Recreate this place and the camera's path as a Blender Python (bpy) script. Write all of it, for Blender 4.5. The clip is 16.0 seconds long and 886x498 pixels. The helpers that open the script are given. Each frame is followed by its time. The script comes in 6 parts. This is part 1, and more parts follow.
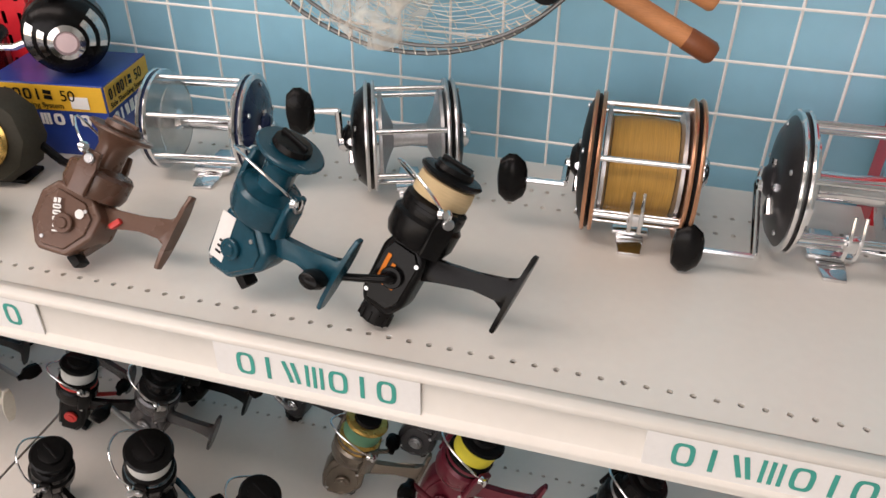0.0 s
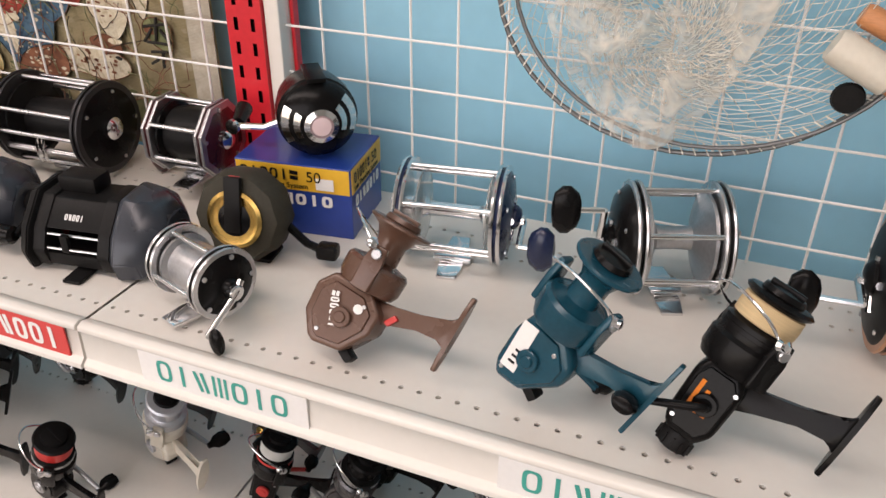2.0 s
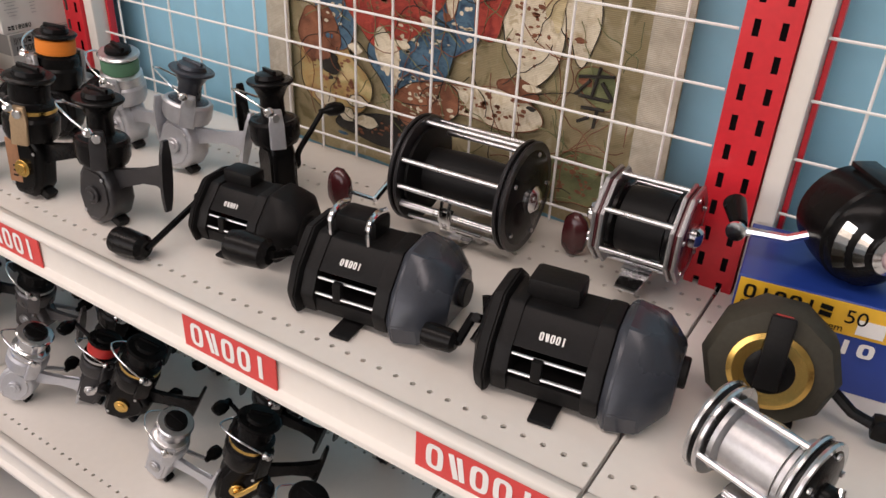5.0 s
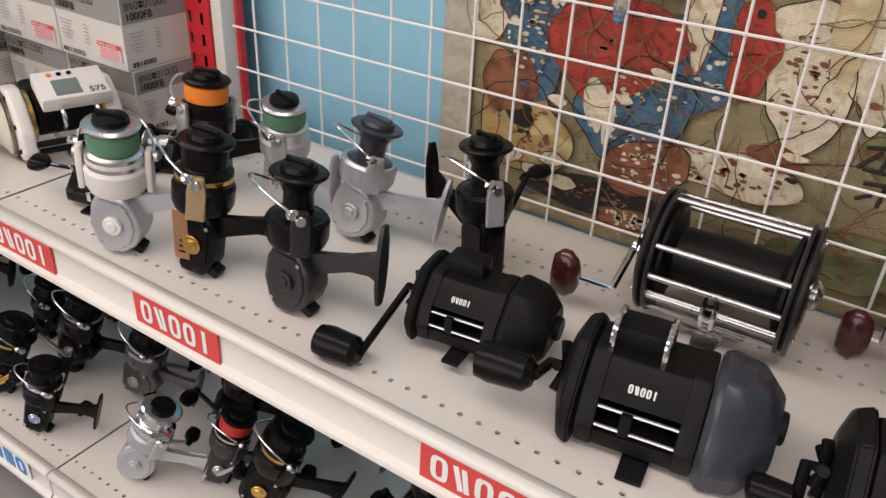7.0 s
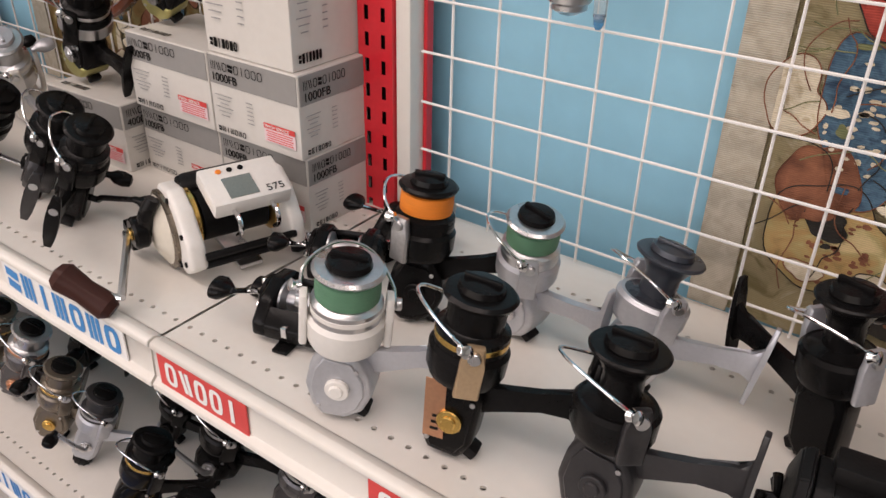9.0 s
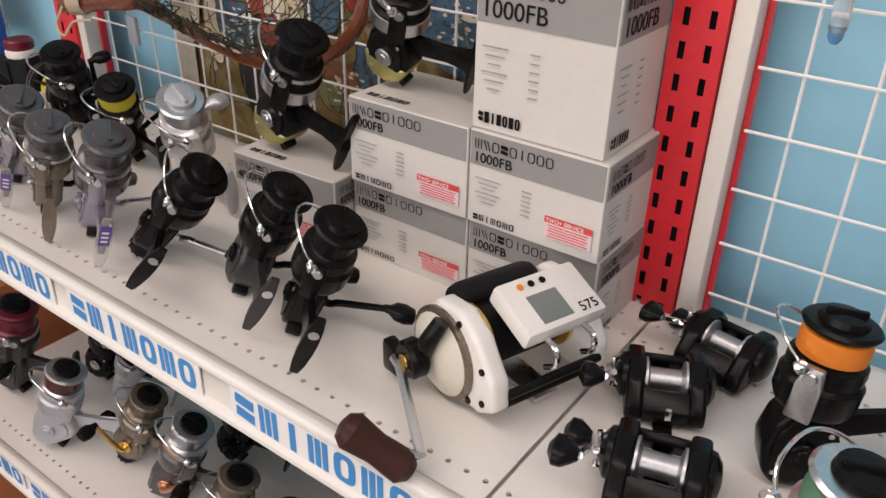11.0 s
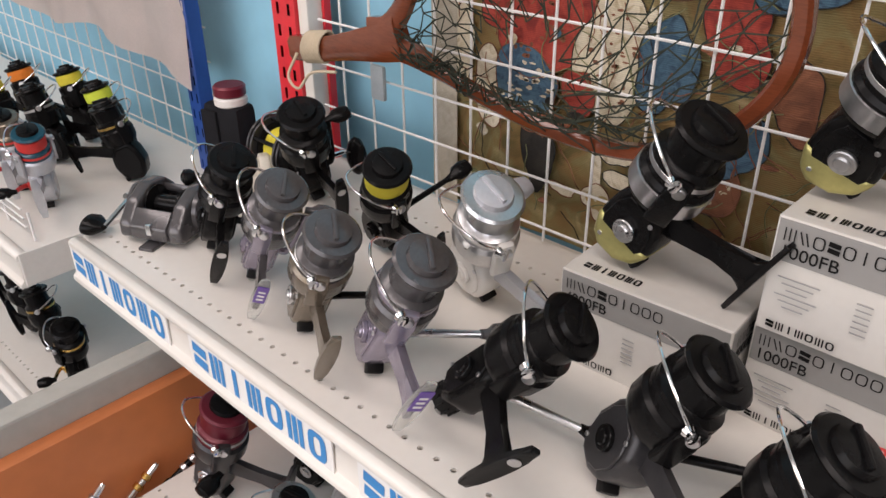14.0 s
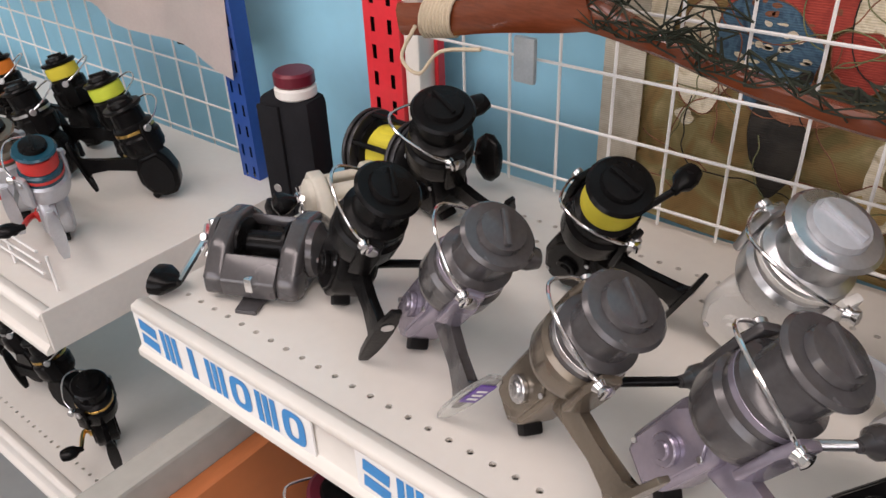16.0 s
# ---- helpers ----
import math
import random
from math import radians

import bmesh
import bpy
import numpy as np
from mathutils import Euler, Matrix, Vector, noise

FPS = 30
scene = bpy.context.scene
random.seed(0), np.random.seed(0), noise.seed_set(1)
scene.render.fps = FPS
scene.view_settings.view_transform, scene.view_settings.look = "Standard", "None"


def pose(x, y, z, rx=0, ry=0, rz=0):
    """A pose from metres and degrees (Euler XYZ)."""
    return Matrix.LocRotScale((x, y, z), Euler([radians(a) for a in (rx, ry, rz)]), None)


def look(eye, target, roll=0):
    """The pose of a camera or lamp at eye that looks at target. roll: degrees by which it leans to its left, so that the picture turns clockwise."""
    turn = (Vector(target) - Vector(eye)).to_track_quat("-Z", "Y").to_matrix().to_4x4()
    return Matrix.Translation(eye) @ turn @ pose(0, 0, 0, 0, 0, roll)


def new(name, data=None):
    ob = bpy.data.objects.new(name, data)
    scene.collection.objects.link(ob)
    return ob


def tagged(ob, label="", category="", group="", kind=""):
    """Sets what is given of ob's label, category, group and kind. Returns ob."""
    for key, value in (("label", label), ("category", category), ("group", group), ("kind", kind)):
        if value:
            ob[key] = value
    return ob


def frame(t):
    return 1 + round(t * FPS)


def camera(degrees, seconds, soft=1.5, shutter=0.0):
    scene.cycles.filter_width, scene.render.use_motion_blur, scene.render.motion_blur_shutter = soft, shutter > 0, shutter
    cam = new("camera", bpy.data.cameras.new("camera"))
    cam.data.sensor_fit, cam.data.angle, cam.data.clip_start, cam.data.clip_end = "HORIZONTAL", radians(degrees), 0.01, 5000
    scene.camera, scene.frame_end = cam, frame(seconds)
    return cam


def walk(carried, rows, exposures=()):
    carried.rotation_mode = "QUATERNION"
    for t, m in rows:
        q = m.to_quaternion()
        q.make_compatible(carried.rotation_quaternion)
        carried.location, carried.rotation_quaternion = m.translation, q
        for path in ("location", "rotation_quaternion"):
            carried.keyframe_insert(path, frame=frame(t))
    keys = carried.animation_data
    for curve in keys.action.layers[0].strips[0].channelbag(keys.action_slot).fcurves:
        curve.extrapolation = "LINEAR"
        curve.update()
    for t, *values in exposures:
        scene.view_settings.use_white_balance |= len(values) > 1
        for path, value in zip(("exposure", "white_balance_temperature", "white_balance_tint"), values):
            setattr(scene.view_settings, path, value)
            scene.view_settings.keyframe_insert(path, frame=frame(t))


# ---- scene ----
cam = camera(58.7, 16.0)
METRES, EYE, TILT, LEAN, TURN = 2.0, 1.38, 0.0, 0.3, 15.1
ROWS = [
    (0.0, 0.0, 0.0, 0.0, 0.55, -34.26, -0.81),
    (0.5, -0.0162, 0.0077, -0.0, 1.58, -34.25, -0.85),
    (1.0, -0.0404, 0.0136, 0.0016, 3.29, -34.09, -1.56),
    (1.5, -0.0624, 0.0178, 0.0049, 4.73, -33.27, -1.6),
    (2.0, -0.0804, 0.0181, 0.0091, 6.83, -30.58, -0.77),
    (2.5, -0.104, 0.0253, 0.0061, 8.93, -29.9, -0.59),
    (3.0, -0.14, 0.0363, 0.0035, 9.76, -28.62, -1.12),
    (3.5, -0.176, 0.0436, 0.0048, 11.7, -28.48, -1.69),
    (4.0, -0.2024, 0.0623, -0.0017, 15.58, -29.76, -1.84),
    (6.5, -0.3394, 0.1148, -0.0005, 18.85, -30.42, -3.01),
    (7.0, -0.3679, 0.1232, 0.0001, 18.71, -30.58, -2.96),
    (7.5, -0.3855, 0.1396, 0.0022, 21.03, -30.6, -2.7),
    (8.0, -0.4004, 0.1568, 0.0012, 24.04, -30.94, -1.05),
    (8.5, -0.4331, 0.1693, -0.0023, 23.64, -30.58, -1.14),
    (9.0, -0.4883, 0.1812, 0.0025, 20.75, -30.06, -1.56),
    (9.5, -0.5331, 0.1801, 0.0079, 19.79, -28.52, -2.02),
    (12.0, -0.6961, 0.2347, -0.0015, 22.26, -30.15, -1.2),
    (12.5, -0.73, 0.2396, -0.0036, 21.23, -30.19, -1.14),
    (13.0, -0.7482, 0.2519, -0.0042, 23.16, -29.45, 0.17),
    (13.5, -0.7631, 0.2678, -0.0046, 26.84, -30.4, 0.38),
    (14.0, -0.7769, 0.277, -0.0015, 28.36, -29.46, 0.22),
    (14.5, -0.8163, 0.2868, -0.0033, 25.29, -29.12, -0.01),
    (15.0, -0.8593, 0.2923, -0.009, 22.9, -29.96, -0.69),
    (15.5, -0.8842, 0.2995, -0.0124, 22.13, -29.86, -0.76),
    (16.0, -0.9064, 0.327, -0.0254, 23.44, -32.25, 1.67),
]
walk(cam, [(t, pose(0, 0, EYE, TILT, LEAN, TURN) @ pose(METRES * x, METRES * y, METRES * z, 90 + pitch, roll, yaw)) for t, x, y, z, yaw, pitch, roll in ROWS],
     [(0.0, 0.2, 6500, 10), (2.0, 0.22, 6500, 11), (4.0, 0.08, 6500, 12), (7.0, -0.06, 6350, 10), (9.5, -0.05, 6450, 12), (12.0, 0.0, 6200, 9), (14.0, 0.14, 6150, 9), (16.0, 0.14, 6200, 10)])
# room light: added area lamps, for an assumed window behind the walker and overhead
SHELF, LOW = 1.011, 0.655          # tops of the display shelf and the one under it
FRONT, GRID_Y, WALL_Y = 0.372, 0.683, 0.735
UPRIGHTS = (0.235, -0.64, -1.512, -2.392)

world = bpy.data.worlds.new("sky")
scene.world = world
world.use_nodes = True
wn = world.node_tree.nodes
sky = wn.new("ShaderNodeTexSky")
sky.sky_type, sky.sun_disc, sky.sun_elevation, sky.sun_rotation = "NISHITA", False, radians(40), radians(200)
world.node_tree.links.new(sky.outputs[0], wn["Background"].inputs[0])
wn["Background"].inputs[1].default_value = 0.12


def area_lamp(name, x, y, z, w, h, power, target, colour):
    lamp = bpy.data.lights.new(name, "AREA")
    lamp.shape, lamp.size, lamp.size_y, lamp.energy, lamp.color = "RECTANGLE", w, h, power, colour
    ob = new(name, lamp)
    ob.matrix_world = look((x, y, z), target)
    return ob


# wide soft lamp for a window that is assumed, out of view
area_lamp("window_daylight", -1.6, -2.3, 1.75, 4.6, 1.7, 50, (-1.6, 0.6, 1.0), (1.0, 0.845, 0.785))
# overhead fill added to light the shelf tops; it has no fixture
area_lamp("ceiling_lamp_light", -1.6, -0.35, 2.62, 3.8, 0.5, 34, (-1.6, -0.3, 0.0), (1.0, 0.835, 0.77))

# ---- materials ----
MATS = {}


def mat(name, col, rough=0.5, metal=0.0, vary=0.15, scale=60.0, bump=0.15, coat=0.0, dirt=0.0, stretch=None):
    """A surface with fine grain, broad blotches and a slight relief."""
    if name in MATS:
        return MATS[name]
    m = bpy.data.materials.new(name)
    m.use_nodes = True
    n, l = m.node_tree.nodes, m.node_tree.links
    b = n["Principled BSDF"]
    tc = n.new("ShaderNodeTexCoord")
    src = tc.outputs["Object"]
    if stretch:
        mp = n.new("ShaderNodeMapping")
        mp.inputs["Scale"].default_value = stretch
        l.new(src, mp.inputs[0])
        src = mp.outputs[0]
    fine, broad = n.new("ShaderNodeTexNoise"), n.new("ShaderNodeTexNoise")
    fine.inputs["Scale"].default_value, fine.inputs["Detail"].default_value = scale * 8, 4
    broad.inputs["Scale"].default_value, broad.inputs["Detail"].default_value = scale * 0.5, 5
    l.new(src, fine.inputs["Vector"])
    l.new(src, broad.inputs["Vector"])
    ramp = n.new("ShaderNodeValToRGB")
    ramp.color_ramp.elements[0].position, ramp.color_ramp.elements[1].position = 0.3, 0.7
    lo = [max(0, c * (1 - vary)) for c in col]
    hi = [min(1, c * (1 + vary) + 0.004 * vary) for c in col]
    ramp.color_ramp.elements[0].color, ramp.color_ramp.elements[1].color = (*lo, 1), (*hi, 1)
    mix = n.new("ShaderNodeMath")
    mix.operation = "MULTIPLY_ADD"
    mix.inputs[1].default_value, mix.inputs[2].default_value = 0.35, 0.0
    l.new(fine.outputs[0], mix.inputs[0])
    add = n.new("ShaderNodeMath")
    add.operation = "MULTIPLY_ADD"
    add.inputs[1].default_value = 0.65
    l.new(broad.outputs[0], add.inputs[0])
    l.new(mix.outputs[0], add.inputs[2])
    l.new(add.outputs[0], ramp.inputs[0])
    l.new(ramp.outputs[0], b.inputs["Base Color"])
    rr = n.new("ShaderNodeMapRange")
    rr.inputs["To Min"].default_value, rr.inputs["To Max"].default_value = max(0.03, rough - 0.1), min(1, rough + 0.12)
    l.new(broad.outputs[0], rr.inputs[0])
    l.new(rr.outputs[0], b.inputs["Roughness"])
    b.inputs["Metallic"].default_value = metal
    if max(col) < 0.06 and not metal:
        b.inputs["Specular IOR Level"].default_value = 0.13
    b.inputs["Coat Weight"].default_value = coat
    if bump:
        bp = n.new("ShaderNodeBump")
        bp.inputs["Strength"].default_value, bp.inputs["Distance"].default_value = bump, 0.0006
        l.new(fine.outputs[0], bp.inputs["Height"])
        l.new(bp.outputs[0], b.inputs["Normal"])
    MATS[name] = m
    return m


def clear_mat(name, col, rough=0.05):
    if name in MATS:
        return MATS[name]
    m = mat(name, col, rough, 0, 0.05, 20, 0)
    m.node_tree.nodes["Principled BSDF"].inputs["Transmission Weight"].default_value = 0.85
    return m


WHITE = mat("white_enamel", (0.74, 0.71, 0.655), 0.32, 0, 0.035, 14, 0.05, 0.15)
WHITE2 = mat("worn_white_enamel", (0.72, 0.69, 0.64), 0.38, 0, 0.06, 20, 0.08)
WIRE = mat("white_coated_wire", (0.80, 0.79, 0.77), 0.35, 0, 0.05, 40, 0.05)
BLUEWALL = mat("sky_blue_painted_wall", (0.285, 0.565, 0.72), 0.55, 0, 0.06, 6, 0.12)
RED = mat("red_enamel", (0.62, 0.018, 0.03), 0.32, 0, 0.12, 20, 0.06, 0.2)
BLUEM = mat("blue_enamel", (0.02, 0.07, 0.30), 0.35, 0, 0.12, 20, 0.06)
SLOT_SHADE = mat("slot_shade", (0.012, 0.01, 0.012), 0.8)
BLACK = mat("black_plastic", (0.0055, 0.0053, 0.0055), 0.24, 0, 0.35, 50, 0.2)
BLACKM = mat("matt_black_plastic", (0.008, 0.0078, 0.008), 0.42, 0, 0.3, 50, 0.3)
RUBBER = mat("black_rubber", (0.016, 0.016, 0.018), 0.7, 0, 0.3, 60, 0.4)
CHROME = mat("chrome", (0.78, 0.78, 0.79), 0.12, 1, 0.08, 40, 0.03)
STEEL = mat("brushed_steel", (0.60, 0.60, 0.61), 0.28, 1, 0.12, 50, 0.08)
DULL = mat("dull_aluminium", (0.50, 0.50, 0.51), 0.42, 1, 0.2, 40, 0.1)
SILVERP = mat("silver_painted_plastic", (0.50, 0.51, 0.54), 0.36, 0.55, 0.1, 40, 0.06)
GREYP = mat("grey_graphite", (0.085, 0.081, 0.084), 0.24, 0.35, 0.22, 40, 0.08, 0.2)
DKGREY = mat("dark_grey_graphite", (0.028, 0.027, 0.029), 0.34, 0.2, 0.25, 40, 0.15)
LILAC = mat("lilac_grey_metal", (0.33, 0.30, 0.37), 0.22, 0.65, 0.12, 40, 0.05)
BROWN = mat("brown_enamel", (0.115, 0.062, 0.042), 0.27, 0.1, 0.14, 40, 0.08)
TEAL = mat("dark_teal_enamel", (0.008, 0.058, 0.09), 0.24, 0.1, 0.2, 40, 0.08)
NAVY = mat("navy_enamel", (0.012, 0.02, 0.06), 0.25, 0, 0.2, 40, 0.05)
GOLD = mat("gold_anodised", (0.72, 0.47, 0.14), 0.25, 1, 0.12, 40, 0.05)
OLIVE = mat("pale_gold_metal", (0.46, 0.43, 0.17), 0.34, 0.7, 0.15, 40, 0.06)
BRONZE = mat("bronze_grey_metal", (0.19, 0.16, 0.125), 0.24, 0.65, 0.18, 40, 0.08)
BURG = mat("burgundy_bakelite", (0.06, 0.012, 0.014), 0.22, 0, 0.25, 40, 0.05, 0.3)
MAROON = mat("maroon_enamel", (0.13, 0.012, 0.025), 0.3, 0.2, 0.2, 40, 0.05)
COPPER = mat("copper_ring", (0.66, 0.36, 0.22), 0.3, 1, 0.15, 40, 0.06)
CREAM = mat("cream_plastic", (0.62, 0.58, 0.49), 0.45, 0, 0.08, 30, 0.1)
WHITEP = mat("white_plastic", (0.74, 0.72, 0.68), 0.35, 0, 0.05, 30, 0.06)
SMOKE = mat("slate_grey_plastic", (0.034, 0.039, 0.050), 0.27, 0.15, 0.18, 40, 0.08)
ORANGE = mat("orange_line", (0.80, 0.23, 0.015), 0.6, 0, 0.15, 90, 0.6, stretch=(1, 1, 30))
YELLOW = mat("yellow_line", (0.72, 0.62, 0.04), 0.6, 0, 0.15, 90, 0.6, stretch=(1, 1, 30))
LIME = mat("lime_line", (0.62, 0.72, 0.05), 0.6, 0, 0.15, 90, 0.6, stretch=(1, 1, 30))
GREEN = mat("green_line", (0.10, 0.24, 0.14), 0.5, 0, 0.2, 90, 0.6, stretch=(1, 1, 30))
TAN = mat("tan_line", (0.62, 0.47, 0.26), 0.6, 0, 0.15, 90, 0.6, stretch=(1, 1, 30))
OCHRE = mat("ochre_line", (0.42, 0.24, 0.05), 0.5, 0, 0.3, 90, 0.7, stretch=(30, 1, 1))
WHITELINE = mat("white_line", (0.66, 0.66, 0.62), 0.5, 0, 0.12, 90, 0.6, stretch=(1, 1, 30))
REDLINE = mat("red_trim", (0.55, 0.03, 0.025), 0.4, 0, 0.12, 60, 0.1)
PURPLE = mat("purple_label", (0.10, 0.04, 0.28), 0.4)
PAPER = mat("white_paper", (0.78, 0.77, 0.75), 0.7, 0, 0.04, 30, 0.1)
PINKP = mat("pale_pink_paper", (0.72, 0.56, 0.58), 0.7, 0, 0.05, 30, 0.1)
INKG = mat("sea_green_ink", (0.05, 0.33, 0.27), 0.6, 0, 0.1)
INKB = mat("blue_ink", (0.05, 0.24, 0.55), 0.55, 0, 0.1)
INKR = mat("red_ink", (0.62, 0.06, 0.055), 0.55, 0, 0.08)
INKK = mat("black_ink", (0.008, 0.0078, 0.008), 0.42)
INKGREY = mat("grey_ink", (0.30, 0.30, 0.30), 0.6)
CARD = mat("pale_grey_carton", (0.60, 0.58, 0.54), 0.6, 0, 0.05, 16, 0.12)
CARDG = mat("mid_grey_print", (0.27, 0.265, 0.255), 0.55, 0, 0.06, 16, 0.1)
CARDB = mat("royal_blue_print", (0.015, 0.045, 0.26), 0.35, 0, 0.15, 16, 0.06, 0.2)
CARDY = mat("yellow_print", (0.72, 0.42, 0.03), 0.4, 0, 0.1, 16, 0.06)
WOOD = mat("varnished_wood", (0.15, 0.038, 0.014), 0.22, 0, 0.35, 12, 0.08, 0.5, stretch=(1, 6, 6))
WOODP = mat("pale_turned_wood", (0.50, 0.22, 0.09), 0.5, 0, 0.25, 14, 0.15, stretch=(1, 8, 8))
WOODO = mat("orange_veneer", (0.52, 0.17, 0.055), 0.45, 0, 0.15, 4, 0.1, stretch=(6, 1, 1))
CONC = mat("grey_board", (0.42, 0.41, 0.37), 0.7, 0, 0.12, 8, 0.3)
MESH = mat("pale_nylon_net", (0.66, 0.62, 0.54), 0.6)
CORD = mat("dark_green_net_cord", (0.03, 0.035, 0.025), 0.7)
NYLON = mat("black_nylon_cloth", (0.012, 0.012, 0.014), 0.85, 0, 0.3, 80, 0.6)
STRING = mat("jute_string", (0.50, 0.42, 0.30), 0.8, 0, 0.2, 80, 0.5)
FLOORM = mat("grey_floor_tile", (0.36, 0.35, 0.33), 0.5, 0, 0.1, 3, 0.1)
PLASTER = mat("white_plaster", (0.72, 0.70, 0.66), 0.8, 0, 0.05, 3, 0.15)
CLOTH = mat("white_cotton_cloth", (0.74, 0.66, 0.62), 0.85, 0, 0.06, 40, 0.5)
CLEARP = clear_mat("clear_plastic", (0.85, 0.86, 0.84))
GLASSY = clear_mat("blue_tinted_plastic", (0.25, 0.5, 0.75))
VEIL = mat("gathered_nylon_mesh", (0.74, 0.68, 0.58), 0.7, 0, 0.1, 30, 0.2)
vn, vl = VEIL.node_tree.nodes, VEIL.node_tree.links
folds, fold_range = vn.new("ShaderNodeTexNoise"), vn.new("ShaderNodeMapRange")
folds.inputs["Scale"].default_value, folds.inputs["Detail"].default_value, folds.inputs["Distortion"].default_value = 28, 6, 2.0
fold_range.inputs["From Min"].default_value, fold_range.inputs["From Max"].default_value = 0.35, 0.7
fold_range.inputs["To Min"].default_value, fold_range.inputs["To Max"].default_value = 0.08, 0.75
vl.new(vn["Texture Coordinate"].outputs["Object"], folds.inputs["Vector"])
vl.new(folds.outputs[0], fold_range.inputs[0])
vl.new(fold_range.outputs[0], vn["Principled BSDF"].inputs["Alpha"])
SCREEN = mat("lcd_grey", (0.16, 0.19, 0.18), 0.2)


def woven(name, cols, scale):
    """Tapestry ground: patches of several yarn colours, with a fine ribbed weave."""
    m = bpy.data.materials.new(name)
    m.use_nodes = True
    n, l = m.node_tree.nodes, m.node_tree.links
    b = n["Principled BSDF"]
    tc = n.new("ShaderNodeTexCoord")
    ns = n.new("ShaderNodeTexNoise")
    ns.inputs["Scale"].default_value, ns.inputs["Detail"].default_value, ns.inputs["Distortion"].default_value = scale, 6, 1.2
    l.new(tc.outputs["Object"], ns.inputs["Vector"])
    ramp = n.new("ShaderNodeValToRGB")
    cr = ramp.color_ramp
    cr.interpolation = "B_SPLINE" if len(cols) > 3 else "LINEAR"
    for i, c in enumerate(cols):
        pos = 0.32 + 0.36 * i / (len(cols) - 1)
        e = cr.elements[i] if i < 2 else cr.elements.new(pos)
        e.position, e.color = pos, (*c, 1)
    wv = n.new("ShaderNodeTexWave")
    wv.wave_type, wv.bands_direction = "BANDS", "Z"
    wv.inputs["Scale"].default_value, wv.inputs["Distortion"].default_value = 190, 1.5
    l.new(tc.outputs["Object"], wv.inputs["Vector"])
    mx = n.new("ShaderNodeMix")
    mx.data_type, mx.blend_type = "RGBA", "MULTIPLY"
    mx.inputs[0].default_value = 0.18
    l.new(ns.outputs[0], ramp.inputs[0])
    l.new(ramp.outputs[0], mx.inputs[6])
    l.new(wv.outputs["Color"], mx.inputs[7])
    l.new(mx.outputs[2], b.inputs["Base Color"])
    b.inputs["Roughness"].default_value = 0.85
    bp = n.new("ShaderNodeBump")
    bp.inputs["Strength"].default_value, bp.inputs["Distance"].default_value = 0.5, 0.0006
    l.new(wv.outputs["Fac"], bp.inputs["Height"])
    l.new(bp.outputs[0], b.inputs["Normal"])
    MATS[name] = m
    return m


TAP_BEIGE = woven("beige_tapestry_ground", [(0.28, 0.23, 0.10), (0.62, 0.52, 0.32), (0.48, 0.39, 0.20), (0.76, 0.68, 0.48)], 34)
TAP_GREEN = woven("olive_tapestry_ground", [(0.22, 0.19, 0.07), (0.50, 0.29, 0.11), (0.38, 0.34, 0.14), (0.70, 0.54, 0.28)], 26)
TAP_EDGE = woven("grey_tapestry_border", [(0.40, 0.36, 0.28), (0.52, 0.48, 0.39)], 60)
YARN_RED = woven("red_yarn", [(0.20, 0.022, 0.016), (0.40, 0.055, 0.036), (0.28, 0.035, 0.024)], 60)
YARN_BLUE = woven("blue_yarn", [(0.018, 0.045, 0.085), (0.075, 0.15, 0.22), (0.03, 0.07, 0.12)], 70)
YARN_BROWN = woven("rust_yarn", [(0.14, 0.05, 0.025), (0.30, 0.12, 0.06)], 50)
YARN_CREAM = woven("cream_yarn", [(0.46, 0.38, 0.24), (0.72, 0.65, 0.50), (0.60, 0.52, 0.36)], 70)
YARN_BLACK = woven("black_yarn", [(0.012, 0.01, 0.008), (0.03, 0.026, 0.02)], 50)
YARN_GREEN = woven("sage_yarn", [(0.12, 0.14, 0.06), (0.24, 0.24, 0.11)], 40)


# ---- mesh helpers ----
I4 = Matrix.Identity(4)
RX90, RY90 = pose(0, 0, 0, 90), pose(0, 0, 0, 0, 90)


def lathe(bm, prof, m=I4, seg=24):
    """Turn (radius, height) pairs round z."""
    rings = []
    for r, z in prof:
        rings.append([bm.verts.new(m @ Vector((max(r, 1e-5) * math.cos(a), max(r, 1e-5) * math.sin(a), z)))
                      for a in (2 * math.pi * i / seg for i in range(seg))])
    for a, b in zip(rings, rings[1:]):
        for i in range(seg):
            j = (i + 1) % seg
            bm.faces.new((a[i], a[j], b[j], b[i]))
    bm.faces.new(reversed(rings[0]))
    bm.faces.new(rings[-1])
    return bm


def cyl(bm, r, h, m=I4, seg=16, bev=None):
    """A turned disc or rod, from z = 0 to h, with eased edges."""
    e = min(r, h) * 0.18 if bev is None else bev
    return lathe(bm, [(r - e, 0), (r, e), (r, h - e), (r - e, h)], m, seg)


def box(bm, sx, sy, sz, m=I4, bev=0.002):
    """A block with eased edges, centred in x and y, standing on z = 0."""
    t = bmesh.new()
    bmesh.ops.create_cube(t, size=1, matrix=Matrix.Translation((0, 0, sz / 2)) @ Matrix.Diagonal((sx, sy, sz, 1)))
    if bev:
        bmesh.ops.bevel(t, geom=t.edges[:], offset=min(bev, sx * 0.45, sy * 0.45, sz * 0.45), segments=2, affect="EDGES", profile=0.6)
    return merge(bm, t, m)


def merge(bm, t, m=I4):
    vs = {v: bm.verts.new(m @ v.co) for v in t.verts}
    for f in t.faces:
        bm.faces.new([vs[v] for v in f.verts])
    t.free()
    return bm


